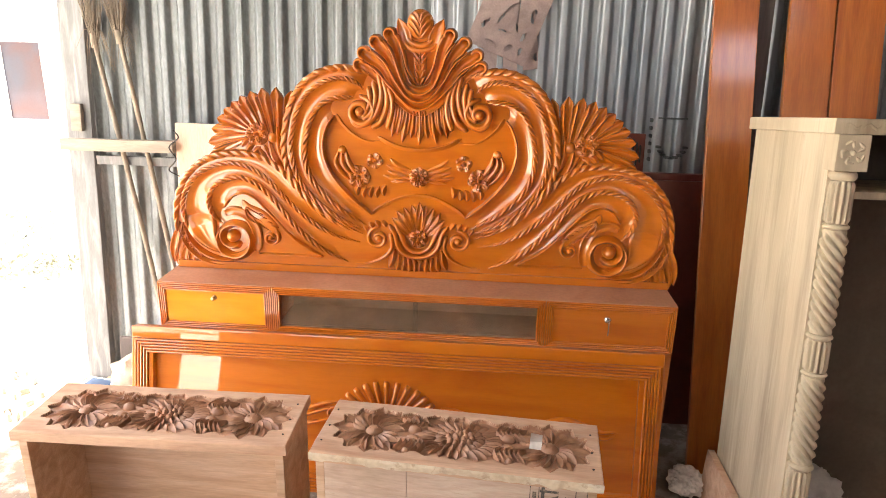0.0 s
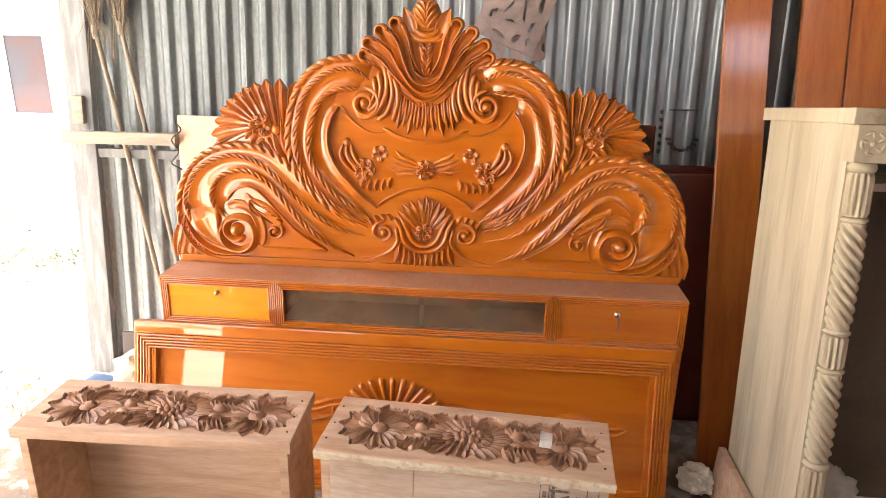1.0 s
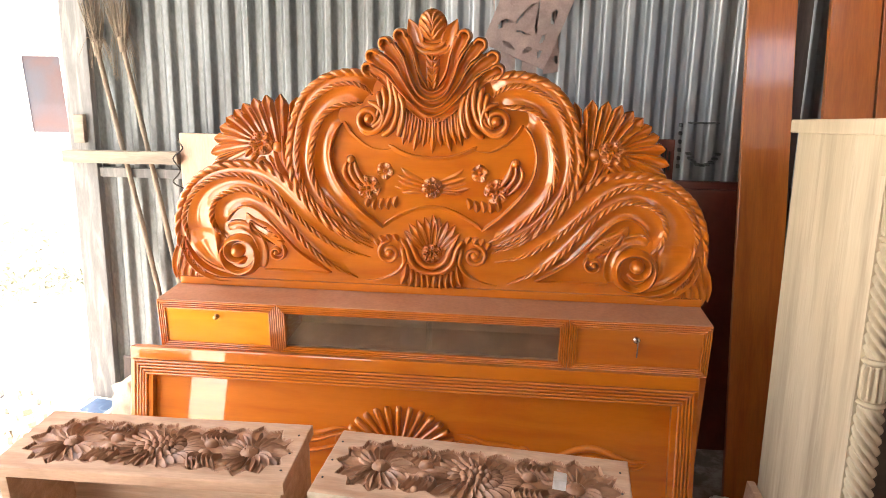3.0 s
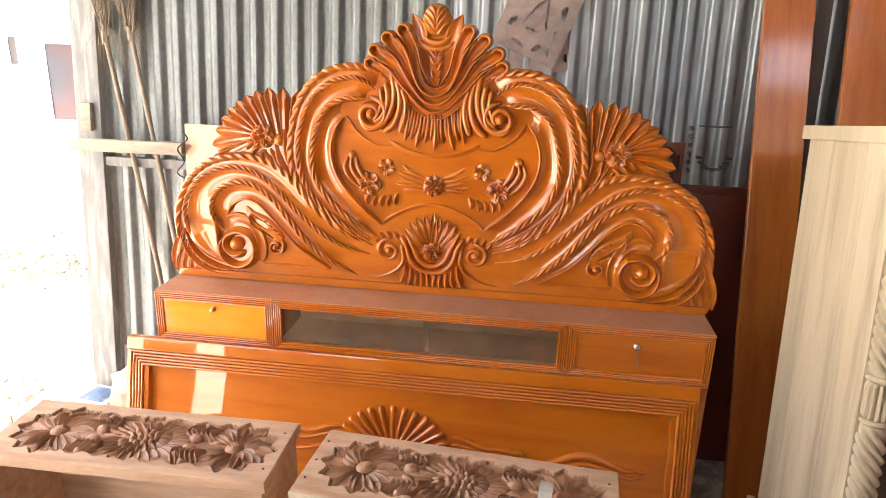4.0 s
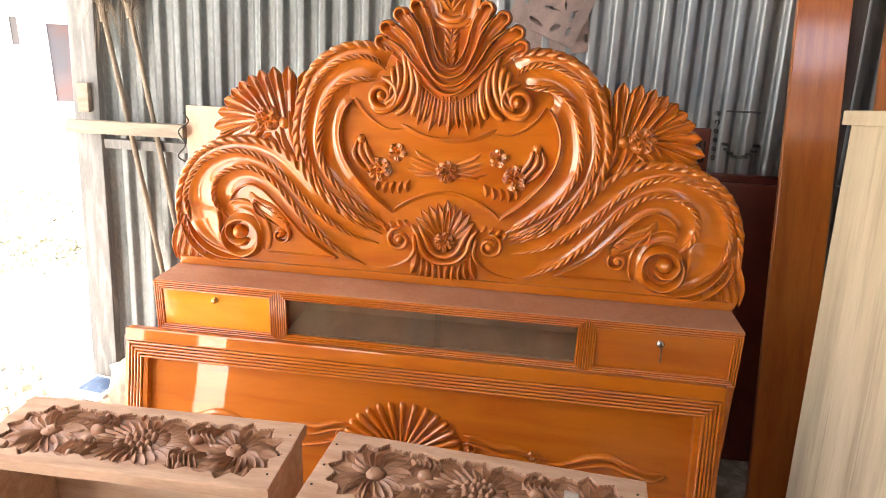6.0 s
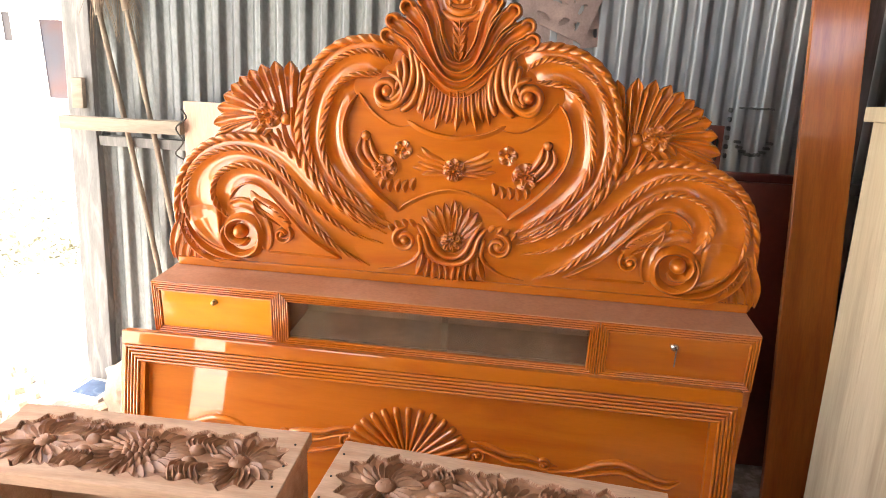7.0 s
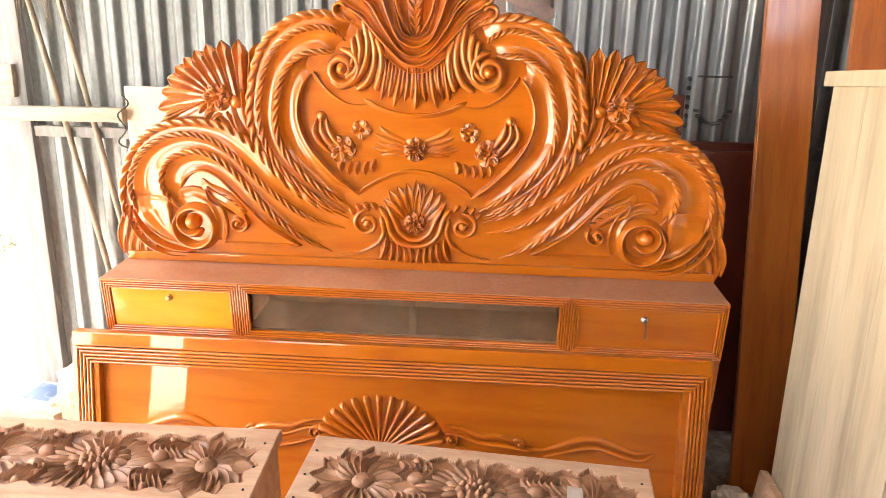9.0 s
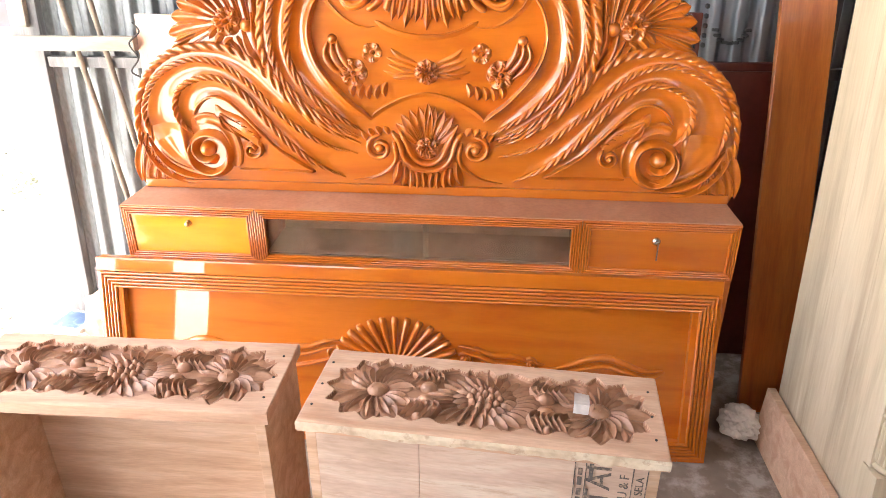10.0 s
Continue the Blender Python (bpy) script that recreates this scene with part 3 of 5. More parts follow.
class Carver:
    """Puts carved pieces on one face of a thing, on one side or mirrored on both."""

    def __init__(self, parent, mat, place, mirror=True, base=0.0):
        self.parent, self.mat, self.place, self.base = parent, mat, place, base
        self.sides = (1, -1) if mirror else (1,)

    def stroke(self, name, pts, w, h, form="even", cut="round", both=True, base=0.0, arch=0.0, parent=None):
        for s in self.sides if both else (1,):
            part(name, finish(name, *stroke_data(pts, w, h, form, cut, self.place, s, self.base + base, arch)), self.mat, parent or self.parent)

    def rope(self, pts, w, h, pitch=0.030, both=True, base=0.0, slant=0.62):
        """A twisted cord: a round whose surface is cut by slanting grooves."""
        length = sum((Vector(p) - Vector(q)).length for p, q in zip(pts, pts[1:]))
        n = int(length / pitch) * 10
        path = smooth_path(pts, n)
        for s in self.sides if both else (1,):
            verts, faces = [], []
            m = 12
            for i, p in enumerate(path):
                d = (path[min(i + 1, n - 1)] - path[max(i - 1, 0)]).normalized()
                side = Vector((-d.y, d.x, 0))
                end = min(1.0, 0.3 + 7 * i / n, 0.25 + 5 * (n - 1 - i) / n)
                low = base * min(1.0, 0.3 + 5 * (n - 1 - i) / n)
                for j in range(m + 1):
                    v = 2 * j / m - 1
                    turn = (i / 10 + slant * v) % 1.0
                    twist = min(1.0, turn / 0.62) ** 0.7 if turn < 0.8 else (1 - turn) / 0.2
                    bulge = 0.30 + 0.75 * twist
                    q = p + side * (v * w * 0.5 * end * (0.84 + 0.22 * twist))
                    verts.append(self.place(s * q.x, q.y, self.base + low - 0.003 + h * end * bulge * math.sqrt(max(0.0, 1 - v * v))))
            for i in range(n - 1):
                for j in range(m):
                    k = i * (m + 1) + j
                    faces.append((k, k + 1, k + m + 2, k + m + 1))
            part("rope_moulding", finish("rope_moulding", verts, faces), self.mat, self.parent)

    def cove(self, pts, other, h, sag, name="cove", both=True, base=0.0, across=14, step=0.0, head=9.0):
        """A hollow band that fills the strip between two curves: lips of height h, sunk by sag in the middle, the second lip lower by step."""
        n = 72
        one, two = smooth_path(pts, n), smooth_path(other, n)
        for s in self.sides if both else (1,):
            verts, faces = [], []
            for i, (p, q) in enumerate(zip(one, two)):
                end = min(1.0, 0.05 + head * i / n, 0.05 + 4.5 * (n - 1 - i) / n)
                for j in range(across + 1):
                    v = j / across
                    c = p.lerp(q, v)
                    lift = end * (h - step * v - sag * (1 - abs(2 * v - 1) ** 2.2)) - 0.004 * (1 - end) if 0 < j < across else -0.004
                    if j in (1, across - 1):
                        c = p.lerp(q, 0.015 if j == 1 else 0.985)
                    verts.append(self.place(s * c.x, c.y, self.base + base + lift))
            for i in range(n - 1):
                for j in range(across):
                    k = i * (across + 1) + j
                    faces.append((k, k + 1, k + across + 2, k + across + 1))
            part(name, finish(name, verts, faces), self.mat, self.parent)

    def dome(self, name, c, r, h, both=True, parent=None, squash=1.0, base=0.0):
        for s in self.sides if both else (1,):
            verts, faces = [], []
            for i in range(7):
                t = i / 6 * math.pi / 2
                for k in range(18):
                    f = 2 * math.pi * k / 18
                    verts.append(self.place(s * (c[0] + r * math.cos(t) * math.cos(f)), c[1] + r * squash * math.cos(t) * math.sin(f), self.base + base - 0.002 + h * 1.15 * math.sin(t)))
            for i in range(6):
                for k in range(18):
                    faces.append((i * 18 + k, i * 18 + (k + 1) % 18, (i + 1) * 18 + (k + 1) % 18, (i + 1) * 18 + k))
            part(name, finish(name, verts, faces), self.mat, parent or self.parent)

    def volute(self, c, r, w, h, start=90.0, turns=1.4, wind=1, both=True, base=0.0):
        """A spiral that winds in to a button."""
        pts = []
        n = int(turns * 9)
        for i in range(n + 1):
            a = radians(start) + wind * 2 * math.pi * turns * i / n
            q = r * (1 - 0.72 * i / n)
            pts.append((c[0] + q * math.cos(a), c[1] + q * math.sin(a)))
        self.stroke("volute", pts, w, h, "tail" if turns > 3 else "even", "round", both, base)
        self.dome("button", c, r * 0.36, h * 1.25, both, base=base)

    def flower(self, c, r, h, petals=6, both=True, turn=0.0, inner=True, base=0.0):
        for s in self.sides if both else (1,):
            one = Carver(self.parent, self.mat, self.place, False, self.base)
            q = (s * c[0], c[1])
            hub = part("flower", finish("flower", *stroke_data([(q[0] - r * 0.3, q[1]), (q[0] + r * 0.3, q[1])], r * 0.6, h * 0.6, "both", "round", self.place, 1, self.base + base)), self.mat, self.parent)
            for ring in range(2 if inner else 1):
                m = petals - ring * 2
                for k in range(m):
                    a = s * (2 * math.pi * (k + 0.5 * ring) / m + radians(turn))
                    r0, r1 = (0.22 * r, r) if ring == 0 else (0.02 * r, 0.55 * r)
                    bend = a + 0.06 * s
                    pts = [(q[0] + r0 * math.cos(a), q[1] + r0 * math.sin(a)), (q[0] + 0.6 * r1 * math.cos(a), q[1] + 0.6 * r1 * math.sin(a)),
                           (q[0] + r1 * math.cos(bend), q[1] + r1 * math.sin(bend))]
                    one.stroke("petal", pts, (7.6 if ring == 0 else 5.0) * r / m, h * (0.8 if ring == 0 else 1.15), "leaf" if ring else "both", "flute", base=base, arch=0.3, parent=hub)
            one.dome("button", q, r * 0.17, h * 1.2, parent=hub, base=base)


# ---- carved headboard on the cabinet ----
headboard = thing("carved_headboard", "glossy orange lacquered bed headboard carved with scrolls and flowers", "headboard")
hb = Carver(headboard, LACQUER, on_front(0.012, 1.3))
# outline of one half, from the foot to the crest
HALF = [(-0.981, 0.753), (-0.98, 0.826), (-0.962, 0.945), (-0.934, 1.046), (-0.894, 1.127), (-0.835, 1.184), (-0.768, 1.21), (-0.735, 1.235), (-0.712, 1.29), (-0.672, 1.342), (-0.62, 1.375), (-0.56, 1.392), (-0.49, 1.39), (-0.452, 1.43), (-0.395, 1.496), (-0.337, 1.533), (-0.26, 1.546), (-0.213, 1.54), (-0.192, 1.577), (-0.154, 1.619), (-0.107, 1.644), (-0.066, 1.648)]
# lower scroll: three ropes with hollows between them, and an inner lip
SCROLL_A = [(-0.95, 0.907), (-0.945, 0.982), (-0.925, 1.06), (-0.895, 1.12), (-0.857, 1.162), (-0.811, 1.194), (-0.755, 1.215), (-0.694, 1.223), (-0.633, 1.221), (-0.58, 1.207), (-0.529, 1.175), (-0.483, 1.128), (-0.432, 1.068), (-0.372, 1.009), (-0.3, 0.96), (-0.214, 0.926)]
SCROLL_B = [(-0.897, 0.91), (-0.912, 0.977), (-0.909, 1.035), (-0.884, 1.092), (-0.844, 1.136), (-0.788, 1.169), (-0.723, 1.185), (-0.661, 1.178), (-0.605, 1.154), (-0.552, 1.11), (-0.503, 1.057), (-0.448, 1.004), (-0.385, 0.954), (-0.314, 0.915), (-0.226, 0.892)]
SCROLL_C = [(-0.762, 0.946), (-0.797, 0.987), (-0.808, 1.037), (-0.788, 1.088), (-0.744, 1.118), (-0.684, 1.131), (-0.629, 1.116), (-0.576, 1.077), (-0.525, 1.016), (-0.472, 0.95), (-0.417, 0.896), (-0.351, 0.848), (-0.273, 0.81)]
SCROLL_D = [(-0.755, 1.008), (-0.725, 1.049), (-0.68, 1.07), (-0.635, 1.057), (-0.59, 1.015), (-0.537, 0.956), (-0.474, 0.892), (-0.371, 0.826)]
hb.cove(SCROLL_A, SCROLL_B, 0.019, 0.007)
hb.cove(SCROLL_B, SCROLL_C, 0.020, 0.013)
hb.cove(SCROLL_C, SCROLL_D, 0.017, 0.012, step=0.003)
hb.rope(SCROLL_A, 0.026, 0.016, 0.042, base=0.012, slant=0.4)
hb.rope(SCROLL_B, 0.020, 0.014, 0.028, base=0.013)
hb.rope(SCROLL_C, 0.021, 0.015, 0.030, base=0.013)
hb.stroke("scroll_ridge", SCROLL_D, 0.012, 0.021, "even", "round")
# ridges that sweep from the scroll under its volute
OUT = ([(-0.897, 0.925), (-0.866, 0.875), (-0.815, 0.84), (-0.752, 0.822), (-0.694, 0.828)],
       [(-0.922, 0.928), (-0.89, 0.863), (-0.838, 0.819), (-0.768, 0.797), (-0.704, 0.802)],
       [(-0.944, 0.915), (-0.915, 0.850), (-0.866, 0.803), (-0.800, 0.779), (-0.735, 0.784)])
for pts in OUT:
    hb.stroke("scroll_ridge", pts, 0.020, 0.026, "both", "crest")
hb.cove(SCROLL_B[:3][::-1] + OUT[0][1:], [SCROLL_C[2], SCROLL_C[1], (-0.79, 0.945), (-0.792, 0.89), (-0.768, 0.84), (-0.715, 0.812)], 0.019, 0.010, head=3.0)
# volute and leaf inside the lower scroll
hb.stroke("volute", [(-0.768, 0.93), (-0.785, 0.884), (-0.768, 0.832), (-0.715, 0.812), (-0.666, 0.839), (-0.651, 0.89), (-0.67, 0.932), (-0.716, 0.946), (-0.757, 0.928), (-0.769, 0.892), (-0.750, 0.862), (-0.718, 0.857), (-0.695, 0.872)], 0.036, 0.030, "even", "crest")
hb.dome("button", (-0.724, 0.897), 0.027, 0.028)
hb.stroke("scroll_band", [(-0.755, 0.984), (-0.714, 0.997), (-0.667, 0.981), (-0.637, 0.94), (-0.627, 0.887), (-0.637, 0.834)], 0.040, 0.020, "even", "flute")
hb.stroke("leaf", [(-0.682, 1.042), (-0.661, 1.006), (-0.612, 0.978), (-0.572, 0.945), (-0.553, 0.905)], 0.058, 0.013, "both", "flat")
for dx, dz in ((0.010, 0.010), (-0.002, -0.004), (-0.014, -0.018)):
    hb.stroke("leaf_vein", [(-0.668, 1.018), (-0.645 + dx, 0.99 + dz), (-0.606 + dx, 0.966 + dz), (-0.575 + dx * 0.6, 0.935 + dz * 0.6)], 0.015, 0.023, "tail", "crest")
for k in range(4):
    hb.stroke("leaf_vein", [(-0.628 + 0.018 * k, 0.985 - 0.014 * k), (-0.612 + 0.018 * k, 0.992 - 0.016 * k), (-0.597 + 0.018 * k, 0.988 - 0.018 * k)], 0.012, 0.020, "both", "crest")
hb.volute((-0.573, 0.898), 0.034, 0.014, 0.020, start=60, turns=1.2, wind=-1)
hb.stroke("scroll_ridge", [(-0.629, 0.827), (-0.546, 0.827), (-0.458, 0.826), (-0.376, 0.824)], 0.014, 0.014, "even", "crest")
# leaves at the foot
hb.stroke("leaf", [(-0.931, 0.946), (-0.962, 0.862), (-0.977, 0.774)], 0.0386, 0.0202, "leaf", "flute")
hb.stroke("leaf", [(-0.919, 0.896), (-0.949, 0.827), (-0.961, 0.762)], 0.0331, 0.0202, "leaf", "flute")
hb.stroke("leaf", [(-0.903, 0.865), (-0.927, 0.812), (-0.934, 0.755)], 0.0331, 0.0202, "leaf", "flute")
hb.stroke("leaf", [(-0.89, 0.846), (-0.899, 0.805), (-0.91, 0.754)], 0.0303, 0.0202, "leaf", "flute")
hb.stroke("leaf", [(-0.878, 0.834), (-0.87, 0.798), (-0.882, 0.757)], 0.0303, 0.0202, "leaf", "flute")
hb.flower((-0.843, 0.773), 0.0249, 0.009, petals=5, inner=False)
# heart: three ropes with hollows between them, and the lip of the field
HEART_A = [(-0.18, 1.524), (-0.216, 1.536), (-0.262, 1.544), (-0.31, 1.541), (-0.362, 1.526), (-0.416, 1.491), (-0.453, 1.445), (-0.478, 1.389), (-0.496, 1.318), (-0.504, 1.251), (-0.497, 1.193), (-0.472, 1.13), (-0.426, 1.068), (-0.363, 1.014), (-0.295, 0.971), (-0.223, 0.943)]
HEART_B = [(-0.203, 1.47), (-0.227, 1.492), (-0.266, 1.507), (-0.307, 1.505), (-0.347, 1.493), (-0.393, 1.464), (-0.427, 1.426), (-0.452, 1.374), (-0.467, 1.317), (-0.475, 1.254), (-0.467, 1.183), (-0.441, 1.119), (-0.39, 1.056), (-0.325, 1.005), (-0.265, 0.97), (-0.214, 0.95)]
HEART_C = [(-0.236, 1.442), (-0.264, 1.439), (-0.309, 1.436), (-0.35, 1.419), (-0.379, 1.392), (-0.402, 1.348), (-0.416, 1.299), (-0.424, 1.249), (-0.421, 1.191), (-0.395, 1.127), (-0.346, 1.067), (-0.294, 1.024), (-0.248, 0.993), (-0.203, 0.964)]
HEART_D = [(-0.314, 1.374), (-0.336, 1.344), (-0.352, 1.301), (-0.357, 1.256), (-0.348, 1.206), (-0.325, 1.157), (-0.288, 1.108), (-0.242, 1.06), (-0.204, 1.03), (-0.177, 1.005)]
hb.cove(HEART_A, HEART_B, 0.022, 0.006)
hb.cove(HEART_B, HEART_C, 0.023, 0.014)
hb.cove(HEART_C[2:], HEART_D, 0.020, 0.014, step=0.002)
hb.rope(HEART_A, 0.027, 0.017, 0.042, base=0.014, slant=0.4)
hb.rope(HEART_B, 0.020, 0.014, 0.028, base=0.015)
hb.rope(HEART_C, 0.021, 0.015, 0.030, base=0.015)
hb.stroke("heart_ridge", HEART_D, 0.013, 0.024, "even", "round")
hb.stroke("crescent", [(-0.31, 1.378), (-0.287, 1.341), (-0.25, 1.308), (-0.205, 1.285), (-0.16, 1.285), (-0.123, 1.298)], 0.024, 0.015, "tail", "lip")
# upper volutes
hb.volute((-0.216, 1.392), 0.056, 0.026, 0.026, start=95, turns=1.5, wind=-1)
hb.stroke("volute_leaf", [(-0.152, 1.539), (-0.138, 1.471), (-0.147, 1.408), (-0.179, 1.36), (-0.223, 1.342), (-0.255, 1.369)], 0.0248, 0.0248, "even", "round")
hb.stroke("volute_leaf", [(-0.168, 1.503), (-0.159, 1.443), (-0.175, 1.391), (-0.21, 1.363)], 0.0248, 0.0248, "even", "round")
hb.stroke("volute_leaf", [(-0.185, 1.483), (-0.179, 1.431), (-0.194, 1.395)], 0.0221, 0.0248, "even", "round")
hb.stroke("volute_leaf", [(-0.135, 1.517), (-0.119, 1.46), (-0.121, 1.405), (-0.141, 1.358), (-0.176, 1.332)], 0.0248, 0.0248, "even", "round")
hb.stroke("volute_leaf", [(-0.115, 1.485), (-0.099, 1.439), (-0.101, 1.386), (-0.12, 1.331)], 0.0248, 0.0248, "even", "round")
# shell of the crest: broad hollowed flutes that hang between knobs
SHELL_OUT = [(-0.224, 1.562), (-0.172, 1.526), (-0.116, 1.473), (-0.058, 1.421), (-0.028, 1.400)]
SHELL_IN = [(-0.110, 1.672), (-0.080, 1.612), (-0.066, 1.552), (-0.050, 1.502), (-0.026, 1.480)]
KNOB = [(-0.224, 1.562), (-0.208, 1.603), (-0.163, 1.645), (-0.110, 1.672)]
for k in range(4):
    g = k / 3
    half = [tuple(a + (b - a) * g for a, b in zip(p, q)) for p, q in zip(SHELL_OUT, SHELL_IN)]
    half[0] = KNOB[k]
    low = (0.0, 1.394 + 0.079 * g)
    hb.stroke("shell_flute", half + [low] + [(-x, z) for x, z in half[::-1]], 0.034, 0.026 + 0.004 * k, "lobed", "flute", both=False)
    c = Vector((*KNOB[k], 0))
    d = (c - Vector((*half[1], 0))).normalized()
    side = Vector((-d.y, d.x, 0))
    # the flute ends in a rolled-over lobe
    roll = [c - d * 0.030 + side * 0.014, c - d * 0.004 + side * 0.017, c + d * 0.008, c - d * 0.004 - side * 0.017, c - d * 0.030 - side * 0.014]
    hb.stroke("lobe", [(p.x, p.y) for p in roll], 0.017, 0.030 + 0.003 * k, "even", "round")
for k in range(3):
    g = (k + 0.5) / 3
    half = [tuple(a + (b - a) * g for a, b in zip(p, q)) for p, q in zip(SHELL_OUT, SHELL_IN)]
    half[0] = tuple((a + b) / 2 * 0.97 for a, b in zip(KNOB[k], KNOB[k + 1]))[:1] + ((KNOB[k][1] + KNOB[k + 1][1]) / 2 - 0.012,)
    low = (0.0, 1.394 + 0.079 * g)
    hb.stroke("shell_ridge", half + [low] + [(-x, z) for x, z in half[::-1]], 0.013, 0.032 + 0.004 * k, "even", "round", both=False)
hb.stroke("shell_flute", [(-0.082, 1.664), (-0.060, 1.606), (-0.044, 1.545), (-0.012, 1.492)], 0.020, 0.033, "head", "round")
# fringe of leaves under the shell
hb.stroke("fringe_leaf", [(0.001, 1.405), (0.004, 1.341), (0.0, 1.276)], 0.0303, 0.0232, "leaf", "crest", both=False)
hb.stroke("fringe_leaf", [(-0.021, 1.401), (-0.023, 1.35), (-0.032, 1.299)], 0.0303, 0.0232, "leaf", "crest")
hb.stroke("fringe_leaf", [(-0.043, 1.405), (-0.051, 1.344), (-0.065, 1.281)], 0.0303, 0.0232, "leaf", "crest")
hb.stroke("fringe_leaf", [(-0.065, 1.412), (-0.07, 1.36), (-0.083, 1.308)], 0.0303, 0.0232, "leaf", "crest")
hb.stroke("fringe_leaf", [(-0.085, 1.423), (-0.091, 1.363), (-0.103, 1.302)], 0.0303, 0.0232, "leaf", "crest")
hb.stroke("fringe_leaf", [(-0.104, 1.434), (-0.11, 1.383), (-0.122, 1.331)], 0.0303, 0.0232, "leaf", "crest")
hb.stroke("fringe_leaf", [(-0.009, 1.401), (-0.009, 1.354), (-0.015, 1.306)], 0.0193, 0.0170, "leaf", "round")
hb.stroke("fringe_leaf", [(-0.033, 1.402), (-0.037, 1.354), (-0.048, 1.306)], 0.0193, 0.0170, "leaf", "round")
hb.stroke("fringe_leaf", [(-0.055, 1.408), (-0.061, 1.364), (-0.074, 1.319)], 0.0193, 0.0170, "leaf", "round")
hb.stroke("fringe_leaf", [(-0.075, 1.416), (-0.081, 1.369), (-0.093, 1.322)], 0.0193, 0.0170, "leaf", "round")
hb.stroke("fringe_leaf", [(-0.096, 1.428), (-0.101, 1.376), (-0.114, 1.324)], 0.0193, 0.0170, "leaf", "round")
# ribbed leaf under the rose
hb.stroke("leaf", [(-0.0, 1.621), (0.0, 1.559), (0.001, 1.484)], 0.0469, 0.0139, "both", "flat", both=False)
hb.stroke("leaf_spine", [(-0.0, 1.621), (0.0, 1.559), (0.001, 1.487)], 0.0110, 0.0217, "tail", "round", both=False)
hb.stroke("leaf_rib", [(-0.001, 1.581), (-0.011, 1.594), (-0.028, 1.614)], 0.0221, 0.0217, "leaf", "crest")
hb.stroke("leaf_rib", [(-0.001, 1.559), (-0.011, 1.572), (-0.024, 1.592)], 0.0221, 0.0217, "leaf", "crest")
hb.stroke("leaf_rib", [(-0.001, 1.537), (-0.011, 1.549), (-0.02, 1.57)], 0.0221, 0.0217, "leaf", "crest")
hb.stroke("leaf_rib", [(-0.001, 1.514), (-0.011, 1.527), (-0.017, 1.548)], 0.0221, 0.0217, "leaf", "crest")
hb.stroke("leaf_rib", [(-0.001, 1.493), (-0.011, 1.506), (-0.013, 1.527)], 0.0221, 0.0217, "leaf", "crest")
# fan and its flower beside the heart
FAN = (-0.606, 1.298)
for k in range(22):
    a = radians(208 - 7.9 * k)
    r = 0.146 + 0.050 * ((208 - 7.9 * k - 125) / 67) ** 2 - (0.0 if k % 2 == 0 else 0.020)
    c, sn = math.cos(a), math.sin(a)
    # the upright leaves spring from a stem beside the heart
    rise = max(0.0, (k - 8) / 12)
    foot = (FAN[0] + 0.036 * c + 0.072 * rise, FAN[1] + 0.036 * sn - 0.050 * rise)
    tip = (FAN[0] + r * c, FAN[1] + r * sn)
    hb.stroke("fan_leaf", [foot, (foot[0] * 0.42 + tip[0] * 0.58, foot[1] * 0.42 + tip[1] * 0.58 + 0.004), tip],
              0.040 if k % 2 == 0 else 0.024, 0.022 if k % 2 == 0 else 0.026, "fan", "scoop" if k % 2 == 0 else "crest")
hb.flower((-0.606, 1.297), 0.0445, 0.026, petals=6, turn=20)
hb.dome("bud", (-0.547, 1.286), 0.0214, 0.016)
hb.stroke("leaf", [(-0.561, 1.272), (-0.547, 1.21), (-0.501, 1.137)], 0.0331, 0.0202, "leaf", "crest")
hb.stroke("leaf", [(-0.528, 1.325), (-0.523, 1.237), (-0.489, 1.158)], 0.0303, 0.0202, "leaf", "crest")
hb.stroke("leaf", [(-0.499, 1.386), (-0.505, 1.299), (-0.5, 1.211)], 0.0248, 0.0202, "leaf", "crest")
hb.stroke("leaf", [(-0.582, 1.254), (-0.558, 1.21), (-0.521, 1.162)], 0.0276, 0.0202, "leaf", "crest")
hb.stroke("leaf", [(-0.606, 1.244), (-0.576, 1.209), (-0.542, 1.18)], 0.0248, 0.0202, "leaf", "crest")
hb.stroke("leaf", [(-0.617, 1.263), (-0.637, 1.249), (-0.653, 1.223)], 0.0276, 0.0186, "both", "crest")
hb.stroke("leaf", [(-0.595, 1.25), (-0.614, 1.235), (-0.631, 1.21)], 0.0276, 0.0186, "both", "crest")
hb.stroke("leaf", [(-0.634, 1.284), (-0.653, 1.269), (-0.67, 1.244)], 0.0276, 0.0186, "both", "crest")
# field of the heart: arcs, sprays and flowers
hb.stroke("arc_ridge", [(-0.156, 1.301), (-0.113, 1.276), (-0.062, 1.26), (0.0, 1.254), (0.062, 1.26), (0.113, 1.276), (0.156, 1.301)], 0.024, 0.015, "even", "lip", both=False)
hb.stroke("arc_ridge", [(-0.177, 1.005), (-0.147, 1.03), (-0.098, 1.058), (-0.048, 1.077), (0.0, 1.083), (0.048, 1.077), (0.098, 1.058), (0.147, 1.03), (0.177, 1.005)], 0.022, 0.014, "even", "lip", both=False)
hb.stroke("leaf", [(-0.299, 1.247), (-0.312, 1.204), (-0.29, 1.164), (-0.255, 1.134)], 0.0221, 0.0170, "both", "round")
hb.stroke("leaf", [(-0.287, 1.247), (-0.288, 1.205), (-0.265, 1.17), (-0.24, 1.149)], 0.0221, 0.0170, "both", "round")
